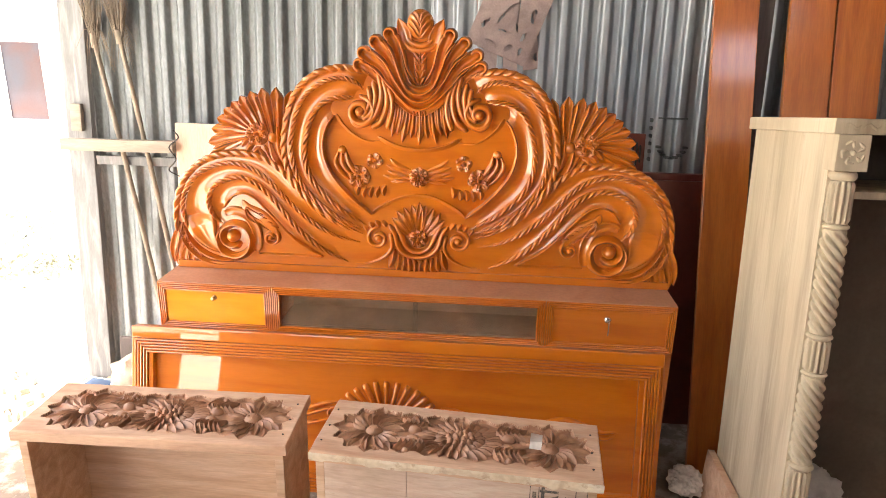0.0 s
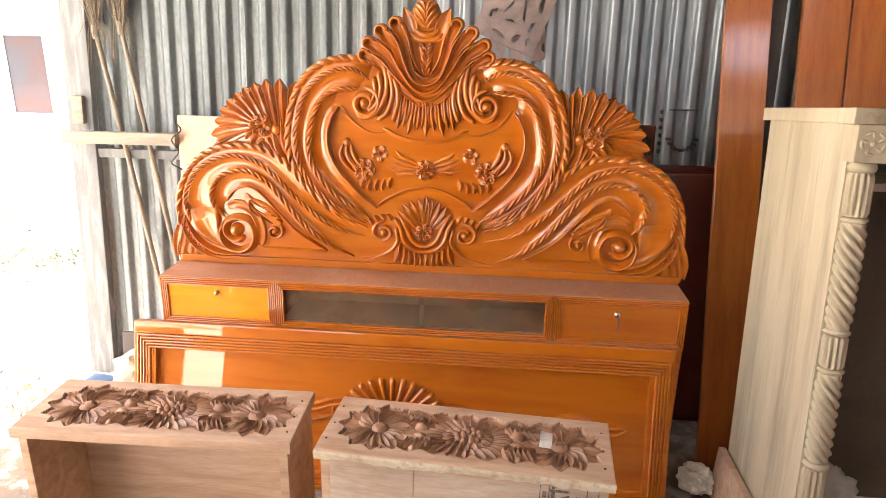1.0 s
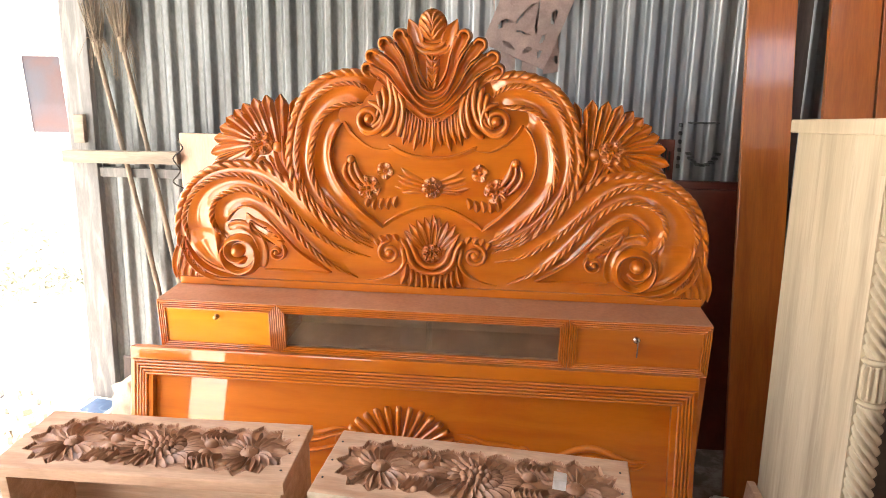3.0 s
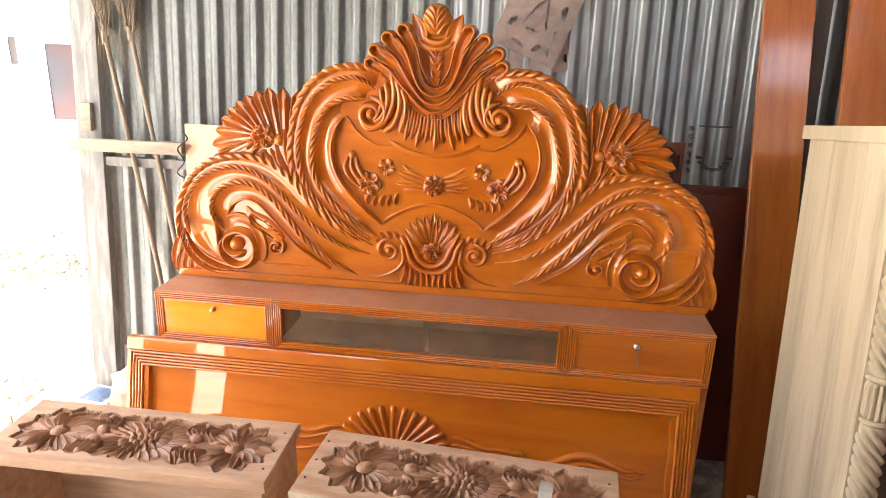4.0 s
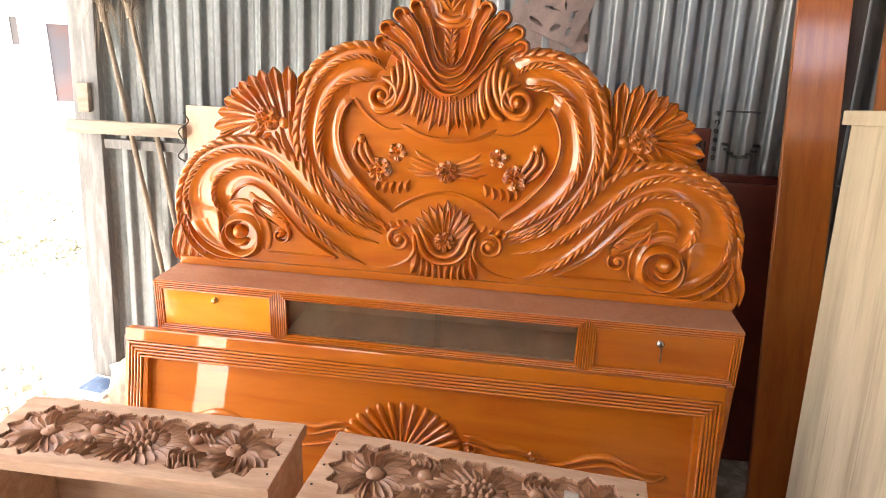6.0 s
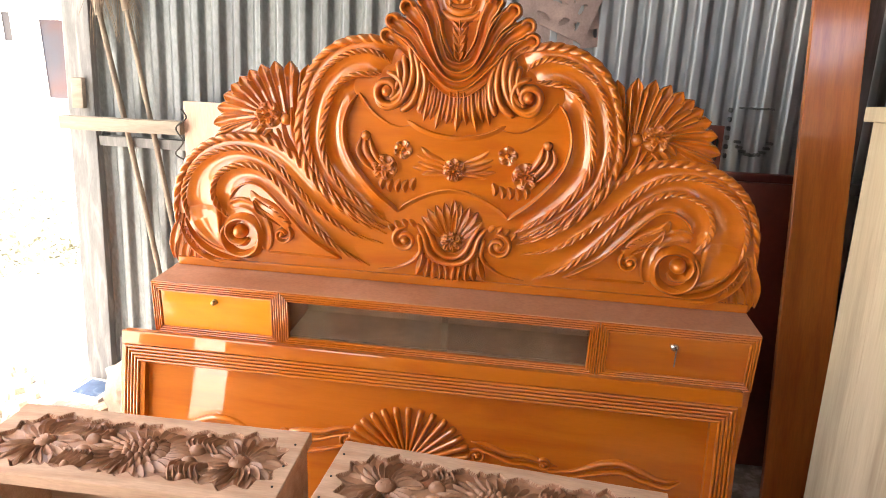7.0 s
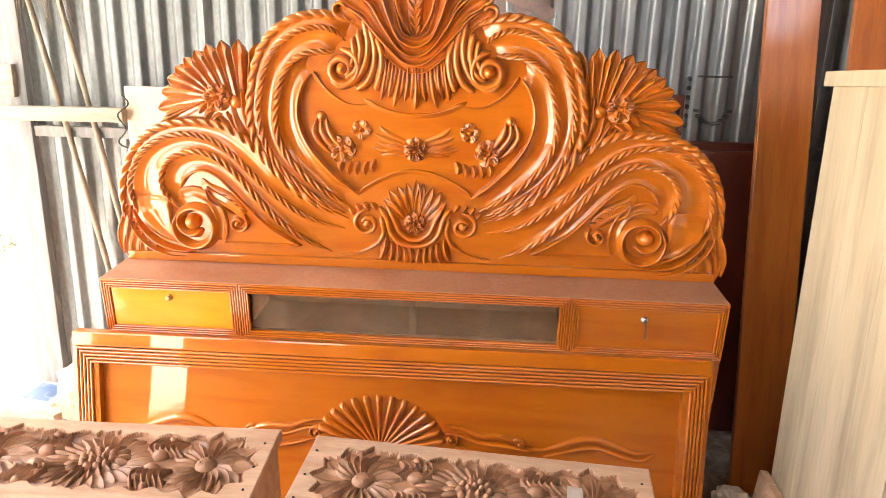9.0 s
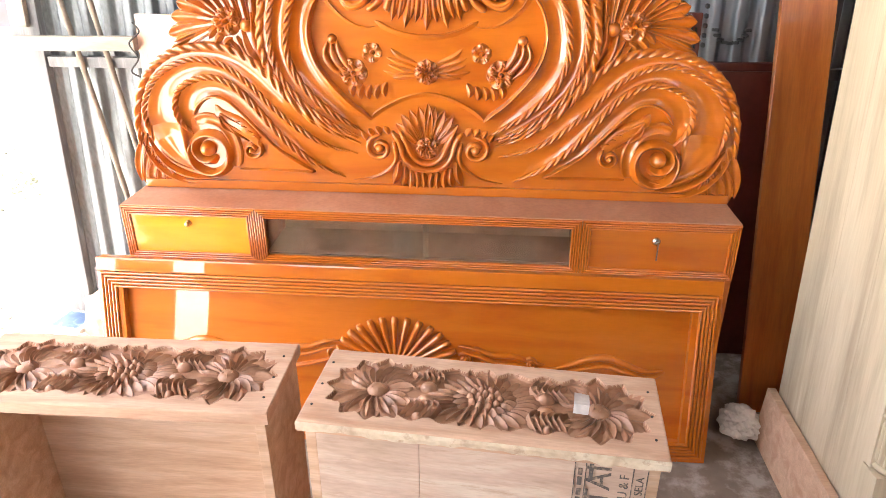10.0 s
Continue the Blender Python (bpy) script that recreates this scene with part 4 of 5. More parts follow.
hb.stroke("leaf", [(-0.273, 1.248), (-0.265, 1.209), (-0.243, 1.174), (-0.226, 1.16)], 0.0221, 0.0170, "both", "round")
hb.dome("bud", (-0.287, 1.249), 0.0160, 0.013)
hb.flower((-0.226, 1.150), 0.0445, 0.020, petals=6, turn=10)
hb.flower((-0.166, 1.211), 0.0303, 0.017, petals=5, turn=90, inner=False)
hb.stroke("leaf", [(-0.223, 1.121), (-0.234, 1.099), (-0.231, 1.075)], 0.0276, 0.0186, "both", "crest")
hb.stroke("leaf", [(-0.198, 1.114), (-0.209, 1.092), (-0.206, 1.068)], 0.0276, 0.0186, "both", "crest")
hb.stroke("leaf", [(-0.173, 1.115), (-0.184, 1.093), (-0.181, 1.069)], 0.0276, 0.0186, "both", "crest")
hb.stroke("leaf", [(-0.148, 1.116), (-0.159, 1.094), (-0.156, 1.07)], 0.0276, 0.0186, "both", "crest")
hb.stroke("leaf", [(-0.123, 1.124), (-0.134, 1.102), (-0.13, 1.078)], 0.0276, 0.0186, "both", "crest")
hb.stroke("spray", [(-0.111, 1.226), (-0.08, 1.2), (-0.027, 1.181)], 0.0248, 0.0093, "both", "crest")
hb.stroke("spray", [(-0.125, 1.199), (-0.08, 1.181), (-0.027, 1.166)], 0.0248, 0.0093, "both", "crest")
hb.stroke("spray", [(-0.122, 1.178), (-0.073, 1.161), (-0.027, 1.152)], 0.0248, 0.0093, "both", "crest")
hb.stroke("spray", [(-0.108, 1.135), (-0.069, 1.14), (-0.027, 1.14)], 0.0248, 0.0093, "both", "crest")
hb.stroke("spray", [(-0.137, 1.159), (-0.094, 1.15), (-0.048, 1.153)], 0.0248, 0.0093, "both", "crest")
hb.flower((0.0, 1.155), 0.0392, 0.020, petals=8, both=False)
# ornament at the foot of the heart
hb.stroke("fan_leaf", [(0.004, 0.94), (0.006, 1.002), (0.004, 1.063)], 0.0331, 0.0202, "leaf", "flute", both=False)
hb.stroke("fan_leaf", [(-0.006, 0.943), (-0.015, 0.997), (-0.027, 1.051)], 0.0331, 0.0202, "leaf", "flute")
hb.stroke("fan_leaf", [(-0.017, 0.943), (-0.036, 0.992), (-0.057, 1.04)], 0.0331, 0.0202, "leaf", "flute")
hb.stroke("fan_leaf", [(-0.026, 0.939), (-0.054, 0.982), (-0.084, 1.025)], 0.0331, 0.0202, "leaf", "flute")
hb.stroke("fan_leaf", [(-0.034, 0.931), (-0.065, 0.964), (-0.101, 0.996)], 0.0331, 0.0202, "leaf", "flute")
hb.flower((0.0, 0.917), 0.0374, 0.025, petals=7, both=False)
hb.stroke("scroll_ridge", [(-0.113, 0.969), (-0.09, 0.936), (-0.076, 0.887), (-0.045, 0.854), (0.0, 0.844), (0.045, 0.854), (0.076, 0.887), (0.09, 0.936), (0.113, 0.969)], 0.0221, 0.0217, "even", "round", both=False)
hb.stroke("scroll_ridge", [(-0.09, 0.976), (-0.066, 0.933), (-0.048, 0.892), (-0.023, 0.87), (0.0, 0.865), (0.023, 0.87), (0.048, 0.892), (0.066, 0.933), (0.09, 0.976)], 0.0221, 0.0202, "even", "round", both=False)
hb.volute((-0.154, 0.913), 0.0445, 0.0178, 0.015, start=80, turns=1.3, wind=1)
hb.stroke("scroll_ridge", [(-0.108, 0.935), (-0.101, 0.882), (-0.126, 0.842), (-0.18, 0.813), (-0.246, 0.802)], 0.0221, 0.0186, "tail", "round")
hb.stroke("fringe_leaf", [(-0.092, 0.871), (-0.098, 0.83), (-0.115, 0.788)], 0.0331, 0.0217, "leaf", "crest")
hb.stroke("fringe_leaf", [(-0.074, 0.852), (-0.074, 0.817), (-0.085, 0.781)], 0.0331, 0.0217, "leaf", "crest")
hb.stroke("fringe_leaf", [(-0.056, 0.841), (-0.053, 0.808), (-0.061, 0.774)], 0.0331, 0.0217, "leaf", "crest")
hb.stroke("fringe_leaf", [(-0.035, 0.835), (-0.031, 0.803), (-0.037, 0.77)], 0.0331, 0.0217, "leaf", "crest")
hb.stroke("fringe_leaf", [(-0.015, 0.832), (-0.009, 0.803), (-0.013, 0.773)], 0.0331, 0.0217, "leaf", "crest")
hb.stroke("leaf", [(-0.194, 0.936), (-0.201, 0.951), (-0.212, 0.964)], 0.0248, 0.0170, "both", "crest")
hb.stroke("leaf", [(-0.172, 0.948), (-0.179, 0.963), (-0.19, 0.976)], 0.0248, 0.0170, "both", "crest")
hb.stroke("leaf", [(-0.148, 0.955), (-0.155, 0.97), (-0.166, 0.982)], 0.0248, 0.0170, "both", "crest")
hb.stroke("leaf", [(-0.123, 0.956), (-0.13, 0.971), (-0.141, 0.983)], 0.0248, 0.0170, "both", "crest")
# rose on the crest
hb.stroke("rose_leaf", [(-0.006, 1.618), (-0.046, 1.632), (-0.060, 1.672), (-0.080, 1.716)], 0.060, 0.024, "leaf", "flute")
hb.stroke("rose_collar", [(-0.06, 1.638), (-0.036, 1.616), (0.0, 1.609), (0.036, 1.616), (0.06, 1.638)], 0.0276, 0.0202, "both", "round", both=False)
hb.stroke("rose_collar", [(-0.048, 1.657), (-0.03, 1.635), (0.0, 1.626), (0.03, 1.635), (0.048, 1.657)], 0.0276, 0.0186, "both", "round", both=False)
ROSE = (0.0, 1.704)

# a bud with chevron petals
verts, faces = [], []
for i in range(29):
    t = i / 28 * math.pi / 2
    for k in range(64):
        f = 2 * math.pi * k / 64
        x, z = 0.047 * math.cos(t) * math.cos(f), 0.050 * math.cos(t) * math.sin(f)
        groove = min(1.0, 1.35 * (((z - 1.5 * abs(x) + 9 * x * x) / 0.024 + 10) % 1))
        spine = math.exp(-(x / 0.004) ** 2)
        lift = 0.040 * math.sin(t) * (0.68 + 0.36 * groove * (1 - spine) + 0.10 * spine)
        verts.append((x, 0.006 - lift, ROSE[1] - 0.006 + z))
for i in range(28):
    for k in range(64):
        faces.append((i * 64 + k, i * 64 + (k + 1) % 64, (i + 1) * 64 + (k + 1) % 64, (i + 1) * 64 + k))
part("rose", finish("rose", verts, faces), LACQUER, headboard, "carved rosebud with ribbed petals")
rim = [(x, max(z, CT + 0.001)) for x, z in HALF] + [(-0.052, 1.672), (-0.045, 1.71), (0.0, 1.738)]
rim = [(max(x, -0.962), z) for x, z in rim]
rim += [(-x, z) for x, z in rim[-2::-1]]
bm = bmesh.new()
front = [bm.verts.new((x, 0.012, z)) for x, z in rim]
face = bm.faces.new(front)
made = bmesh.ops.extrude_face_region(bm, geom=[face])
for v in made["geom"]:
    if isinstance(v, bmesh.types.BMVert):
        v.co.y += 0.038
bmesh.ops.recalc_face_normals(bm, faces=bm.faces[:])
part("board", bm, LACQUER, headboard, "smooth lacquered ground of the carving")
part("base_strip", box(-0.955, 0.955, -0.004, 0.011, CT + 0.001, CT + 0.030, 0.004), LACQUER, headboard)


# ---- carving on the footboard ----
fc = Carver(footboard, LACQUER, on_front(0.016))
for k in range(15):
    a = radians(168 - k * 11)
    r0, r1 = 0.03, 0.165 + 0.012 * math.sin(radians(k * 12.8))
    c, s = math.cos(a), math.sin(a)
    fc.stroke("shell_flute", [(-0.012 + r1 * c * 1.28, 0.262 + r1 * s), (-0.012 + 0.62 * r1 * c + 0.012 * c, 0.258 + 0.55 * r1 * s), (-0.012 + r0 * c, 0.25 + r0 * s)], 0.026, 0.022, "head", "round", both=False)
for pts, w in (([(-0.19, 0.35), (-0.24, 0.345), (-0.30, 0.325), (-0.36, 0.325), (-0.42, 0.31), (-0.47, 0.30)], 0.018),
               ([(-0.18, 0.325), (-0.24, 0.322), (-0.31, 0.30), (-0.38, 0.295), (-0.45, 0.285), (-0.52, 0.295)], 0.015),
               ([(-0.47, 0.28), (-0.54, 0.30), (-0.60, 0.325), (-0.66, 0.333), (-0.72, 0.315), (-0.78, 0.295), (-0.84, 0.30)], 0.022),
               ([(-0.50, 0.265), (-0.58, 0.29), (-0.66, 0.305), (-0.73, 0.285), (-0.80, 0.272), (-0.845, 0.295)], 0.016),
               ([(-0.20, 0.295), (-0.28, 0.27), (-0.36, 0.255), (-0.44, 0.25)], 0.014)):
    fc.stroke("scroll_ridge", pts, w * 1.2, 0.018, "both")
fc.volute((-0.215, 0.305), 0.026, 0.012, 0.014, start=30, turns=1.2, wind=1)
fc.volute((-0.425, 0.302), 0.022, 0.012, 0.014, start=10, turns=1.2, wind=1)


# ---- carving on the boxes ----
def carve_top(t, seed):
    """A sunflower between two fans of leaves, with curls round it, along the top board."""
    rng = random.Random(seed)
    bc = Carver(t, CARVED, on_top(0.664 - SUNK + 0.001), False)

    def ray(c, a, r0, r1, w, h, name="petal", bend=0.1, sx=1.0, form="leaf", cut="crest"):
        p = [(c[0] + sx * r * math.cos(b), c[1] + r * math.sin(b)) for r, b in ((r0, a), ((r0 + r1) / 2, a + bend * 0.35), (r1, a + bend))]
        bc.stroke(name, p, w, 0.72 * h * rng.uniform(0.85, 1.15), form, cut, arch=0.12)

    for cx, face in ((0.125, 1), (0.590, -1)):
        c = (cx, 0.118)
        out = math.pi if face == 1 else 0.0
        # broad hollowed leaves, the longest pointing outwards, under a ring of narrow petals
        for k in range(11):
            r = 0.113 - 0.016 * abs(k - 5) / 5 + rng.uniform(-0.003, 0.003)
            ray(c, out + radians((k - 5) * 30), 0.030, r, 0.050, 0.015, "leaf", 0.10 * (1 if k > 5 else -1), cut="scoop")
        for k in range(20):
            ray(c, out + radians((k - 9.5) * 16.5), 0.022, 0.088 - 0.016 * (k % 2) + rng.uniform(-0.004, 0.004), 0.017, 0.021, "petal", 0.24 * (1 if k > 9 else -1), cut="lip")
        bc.dome("button", c, 0.024, 0.014)
        for k in range(5):
            ray(c, radians(k * 72 + 30), 0.003, 0.022, 0.014, 0.030, bend=0.6, cut="lip")
        for sy in (1, -1):
            for m in range(6):
                x = cx + face * (0.056 + 0.012 * m)
                bc.stroke("curl", [(x, 0.118 + sy * 0.018), (x + face * 0.024, 0.118 + sy * 0.042), (x + face * 0.006, 0.118 + sy * (0.074 + 0.003 * m))], 0.0145, 0.016, "both", "crest", arch=0.15)
            bc.dome("berry", (cx + face * 0.108, 0.118 + sy * 0.022), 0.020, 0.016, squash=0.75)
            bc.dome("berry", (cx + face * 0.128, 0.118 + sy * 0.050), 0.015, 0.013, squash=0.8)
    c = (0.357, 0.118)
    for k in range(30):
        a = radians(k * 12)
        ray(c, a, 0.044, 0.088 + rng.uniform(-0.006, 0.006), 0.020, 0.018, bend=0.12, sx=1.42, cut="lip")
    for k in range(18):
        ray(c, radians(k * 360 / 18 + 4), 0.026, 0.060, 0.017, 0.022, bend=0.2, sx=1.2, cut="lip")
    for k in range(10):
        a = radians(k * 36)
        bc.dome("bead", (c[0] + 0.031 * math.cos(a), c[1] + 0.027 * math.sin(a)), 0.0098, 0.017)
    for k in range(5):
        a = radians(k * 72 + 20)
        bc.dome("bead", (c[0] + 0.014 * math.cos(a), c[1] + 0.012 * math.sin(a)), 0.0090, 0.019)
    for sx in (1, -1):
        for sy in (1, -1):
            bc.stroke("scroll_ridge", [(c[0] + sx * 0.008, c[1] + sy * 0.092), (c[0] + sx * 0.05, c[1] + sy * 0.103), (c[0] + sx * 0.095, c[1] + sy * 0.090), (c[0] + sx * 0.125, c[1] + sy * 0.066)], 0.022, 0.013, "both", "scoop")
            bc.dome("berry", (c[0] + sx * 0.132, c[1] + sy * 0.075), 0.011, 0.013)


carve_top(box_a, 3)
carve_top(box_b, 8)


# ---- the cupboard's carved column and mouldings ----
def shaft(z0, z1, radius, kind, r=0.004, count=9, twist=0.0, sides=72, rows=40):
    verts, faces = [], []
    for i in range(rows + 1):
        z = z0 + (z1 - z0) * i / rows
        for k in range(sides):
            a = 2 * math.pi * k / sides
            e = min(1.0, 10 * min(i, rows - i) / rows + 0.05)
            if kind == "ring":
                q = radius + r * math.sin(math.pi * i / rows)
            else:
                w = math.sin(count * a / 1.0 + twist * (z - z0))
                q = radius + e * r * (abs(w) * 2 - 1.0)
            verts.append((q * math.cos(a), q * math.sin(a), z))
    for i in range(rows):
        for k in range(sides):
            b = i * sides + k
            c = i * sides + (k + 1) % sides
            faces.append((b, c, c + sides, b + sides))
    faces.append(tuple(range(sides))[::-1])
    faces.append(tuple(range(rows * sides, (rows + 1) * sides)))
    return mesh_of("shaft", verts, faces, True)


AT = Matrix.Translation((0.036, -CD - 0.010, 0))
block = part("rosette_block", box(-0.041, 0.041, -0.034, 0.034, 1.300, CH - 0.001, 0.003), PALE, cupboard, matrix=AT)
rc = Carver(block, PALE, on_front(-0.034), False)
for k in range(5):
    a = radians(72 * k + 18)
    b = radians(72 * k + 72)
    rc.stroke("petal", [(0.010 * math.cos(a), 1.348 + 0.010 * math.sin(a)), (0.028 * math.cos((a + b) / 2 - 0.3), 1.348 + 0.028 * math.sin((a + b) / 2 - 0.3)), (0.030 * math.cos(b), 1.348 + 0.030 * math.sin(b))], 0.013, 0.007, "both", "round")
rc.dome("button", (0, 1.348), 0.008, 0.008)
for z0, z1, kind, extra in ((1.275, 1.299, "ring", 0.006), (1.160, 1.274, "flute", 0), (1.145, 1.159, "ring", 0.005), (0.855, 1.144, "spiral", 0), (0.838, 0.854, "ring", 0.006),
                            (0.745, 0.837, "flute", 0), (0.730, 0.744, "ring", 0.006), (0.468, 0.729, "spiral", 0), (0.448, 0.467, "ring", 0.007), (0.330, 0.447, "flute", 0), (0.312, 0.329, "ring", 0.006)):
    if kind == "ring":
        part("collar", shaft(z0, z1, 0.028, "ring", extra, rows=8, sides=36), PALE, cupboard, matrix=AT)
    elif kind == "flute":
        part("fluted_drum", shaft(z0, z1, 0.027, "flute", 0.0055, 6), PALE, cupboard, matrix=AT)
    else:
        part("spiral_shaft", shaft(z0, z1, 0.0275, "spiral", 0.0075, 3, 108.0, rows=110), PALE, cupboard, matrix=AT)
part("plinth_block", box(-0.041, 0.041, -0.034, 0.034, 0.0, 0.311, 0.003), PALE, cupboard, matrix=AT)
tc_ = Carver(cupboard, PALE, on_front(-CD - 0.045), False)
for k in range(26):
    x = 0.0 + 0.05 * k
    tc_.stroke("edge_carving", [(x, CH + 0.010), (x + 0.015, CH + 0.026), (x + 0.035, CH + 0.014), (x + 0.050, CH + 0.030)], 0.010, 0.005, "both")


# ---- things round the headboard ----
def straw_broom(top, foot, spread):
    t = thing("straw_broom", "long-handled straw broom, head up, leaning on the wall", "broom", "brooms leaning in the corner")
    mid = tuple((a + b) / 2 + d for a, b, d in zip(top, foot, (0.006, 0.0, 0.0)))
    part("handle", tube([top, mid, foot], 0.010, 0.0135, 30, 10, 0.25), STRAW, t)
    rng = random.Random(spread)
    verts, faces = [], []
    for k in range(110):
        a = rng.uniform(0, 2 * math.pi)
        droop = rng.random() < 0.22
        r = rng.uniform(0.02, 0.075)
        z1 = rng.uniform(0.12, 0.34) if not droop else rng.uniform(-0.16, -0.03)
        p0 = Vector(top) + Vector((0.006 * math.cos(a), 0.006 * math.sin(a), -0.03))
        p1 = Vector(top) + Vector((0.45 * r * math.cos(a), 0.3 * r * math.sin(a), 0.06 if not droop else 0.05))
        p2 = Vector(top) + Vector((r * math.cos(a) * (1.0 if not droop else 1.2), 0.45 * r * math.sin(a) - 0.01, z1))
        me = tube([p0, p1, p2], 0.0022, 0.0009, 8, 4)
        first = len(verts)
        verts += [v.co.copy() for v in me.vertices]
        faces += [tuple(first + i for i in f.vertices) for f in me.polygons]
        bpy.data.meshes.remove(me)
    part("bristles", mesh_of("bristles", verts, faces, True), STRAW, t, "loose dry straw")
    part("binding", tube([Vector(top) + Vector((0, 0, -0.03)), Vector(top) + Vector((0, 0, 0.0)), Vector(top) + Vector((0, 0, 0.03))], 0.014, 0.018, 8, 12), STRAW, t)


straw_broom((-1.492, 0.515, 1.60), (-1.188, 0.36, 0.0), 1)
straw_broom((-1.378, 0.518, 1.62), (-1.085, 0.36, 0.0), 2)

wire = tagged(part("wire_coil", tube([(-1.12, 0.40, 1.24), (-1.09, 0.38, 1.21), (-1.13, 0.37, 1.17), (-1.10, 0.36, 1.12), (-1.14, 0.37, 1.07), (-1.10, 0.38, 1.04)], 0.003, 0.003, 40, 6), INK), "thin dark wire hanging on the wall rail", "wire")


def fretwork(w, h, holes, thick=0.006, cell=0.004):
    """A board with shaped cut-outs, as one mesh in the xz plane."""
    nx, nz = int(w / cell), int(h / cell)
    keep = [[True] * nz for _ in range(nx)]
    for i in range(nx):
        for j in range(nz):
            x, z = (i + 0.5) * cell, (j + 0.5) * cell
            for cx, cz, a, b, turn in holes:
                dx, dz = x - cx, z - cz
                c, s = math.cos(turn), math.sin(turn)
                u, v = (c * dx + s * dz) / a, (-s * dx + c * dz) / b
                if u * u + (v + 0.35 * u * u) ** 2 < 1:
                    keep[i][j] = False
    verts, faces, index = [], [], {}

    def at(i, j, k):
        if (i, j, k) not in index:
            index[i, j, k] = len(verts)
            verts.append((i * cell, -thick * k, j * cell))
        return index[i, j, k]

    for i in range(nx):
        for j in range(nz):
            if not keep[i][j]:
                continue
            faces.append((at(i, j, 1), at(i + 1, j, 1), at(i + 1, j + 1, 1), at(i, j + 1, 1)))
            faces.append((at(i, j, 0), at(i, j + 1, 0), at(i + 1, j + 1, 0), at(i + 1, j, 0)))
            for di, dj, e in ((-1, 0, ((i, j + 1), (i, j))), (1, 0, ((i + 1, j), (i + 1, j + 1))), (0, -1, ((i, j), (i + 1, j))), (0, 1, ((i + 1, j + 1), (i, j + 1)))):
                p, q = i + di, j + dj
                if not (0 <= p < nx and 0 <= q < nz and keep[p][q]):
                    faces.append((at(*e[0], 0), at(*e[1], 0), at(*e[1], 1), at(*e[0], 1)))
    return mesh_of("fretwork", verts, faces)


FRET = [(0.045, 0.10, 0.026, 0.009, 1.2), (0.10, 0.035, 0.030, 0.009, -0.2), (0.175, 0.045, 0.022, 0.010, 0.9), (0.225, 0.05, 0.016, 0.008, 1.5), (0.215, 0.11, 0.022, 0.008, 1.3),
        (0.05, 0.20, 0.030, 0.010, 1.5), (0.22, 0.20, 0.030, 0.010, 1.7), (0.105, 0.16, 0.055, 0.0045, 1.25), (0.165, 0.16, 0.055, 0.0045, 1.9), (0.135, 0.10, 0.030, 0.0045, 0.1),
        (0.125, 0.20, 0.030, 0.004, 1.1), (0.148, 0.22, 0.028, 0.004, 1.9), (0.135, 0.27, 0.016, 0.009, 0.0), (0.06, 0.30, 0.028, 0.010, 1.3), (0.21, 0.31, 0.028, 0.010, 1.8)]
board_a = thing("fretwork_board", "pale brown routed fretwork board hanging on the corrugated wall", "fretwork", "fretwork boards")
part("board", fretwork(0.27, 0.46, FRET), MDF, board_a, matrix=pose(0.135, wall_y(1.7) - 0.045, 1.640, -5.1, 22, 0))
board_b = thing("fretwork_board", "darker fretwork board hanging behind the other", "fretwork", "fretwork boards")
part("board", fretwork(0.24, 0.46, FRET[2:9]), MDF, board_b, matrix=pose(0.215, wall_y(1.7) - 0.024, 1.50, -5.1, -8, 0))

sign = thing("red_board", "small dull red board with faded dark lettering", "board")
part("board", leaning_post(0.73, 0.893, 0.275, 0.287, 0.0, 1.297, 0.075), MAROON, sign)
for k in range(3):
    x = 0.842 + 0.014 * k
    part("lettering", leaning_post(x, x + 0.007, 0.2725, 0.2745, 1.16 + 0.01 * k, 1.275 - 0.012 * k, 0.075), INK, sign)
STAMP = material("faded_stamp", (0.12, 0.14, 0.14), 0.5, metal=0.4, scale=40)
# faded stamp on the bright sheet
for k in range(6):
    z = 1.165 + 0.033 * k
    part("stamp", leaning_post(0.935, 0.949, 0.400, 0.402, z, z + 0.016, 0.09), STAMP, wall_back)
for k in range(9):
    a = radians(200 + k * 17.5)
    x, z = 1.035 + 0.06 * math.cos(a), 1.25 + 0.07 * math.sin(a)
    part("stamp", leaning_post(x - 0.012, x + 0.012, 0.400, 0.402, z - 0.005, z + 0.005, 0.09), STAMP, wall_back)
part("stamp", leaning_post(0.97, 1.09, 0.400, 0.402, 1.345, 1.351, 0.09), STAMP, wall_back)
part("sheet_edge", leaning_post(0.86, 1.24, 0.37, 0.40, 1.088, 1.118, 0.09), MAROON, wall_back)


# ---- on and beside the boxes ----
CLOTH = material("pale_sackcloth", (0.42, 0.34, 0.26), 0.85, bump=0.3, scale=8, fine=120)


def rounded(bm):
    for f in bm.faces:
        f.smooth = True
    return bm


def crumpled(r, seed, detail=4, squash=0.8):
    bm = bmesh.new()
    bmesh.ops.create_icosphere(bm, subdivisions=detail, radius=1)
    off = Vector((seed * 3.1, seed * 1.7, seed))
    for v in bm.verts:
        n = v.co.normalized()
        k = 0.78 + 0.30 * abs(noise.noise(n * 1.8 + off)) + 0.22 * abs(noise.noise(n * 4.2 + off)) + 0.08 * noise.noise(n * 9 + off)
        v.co = n * r * k
        v.co.z *= squash
    low = min(v.co.z for v in bm.verts)
    for v in bm.verts:
        v.co.z = max(v.co.z - low - 0.006, 0.0)
    return bm


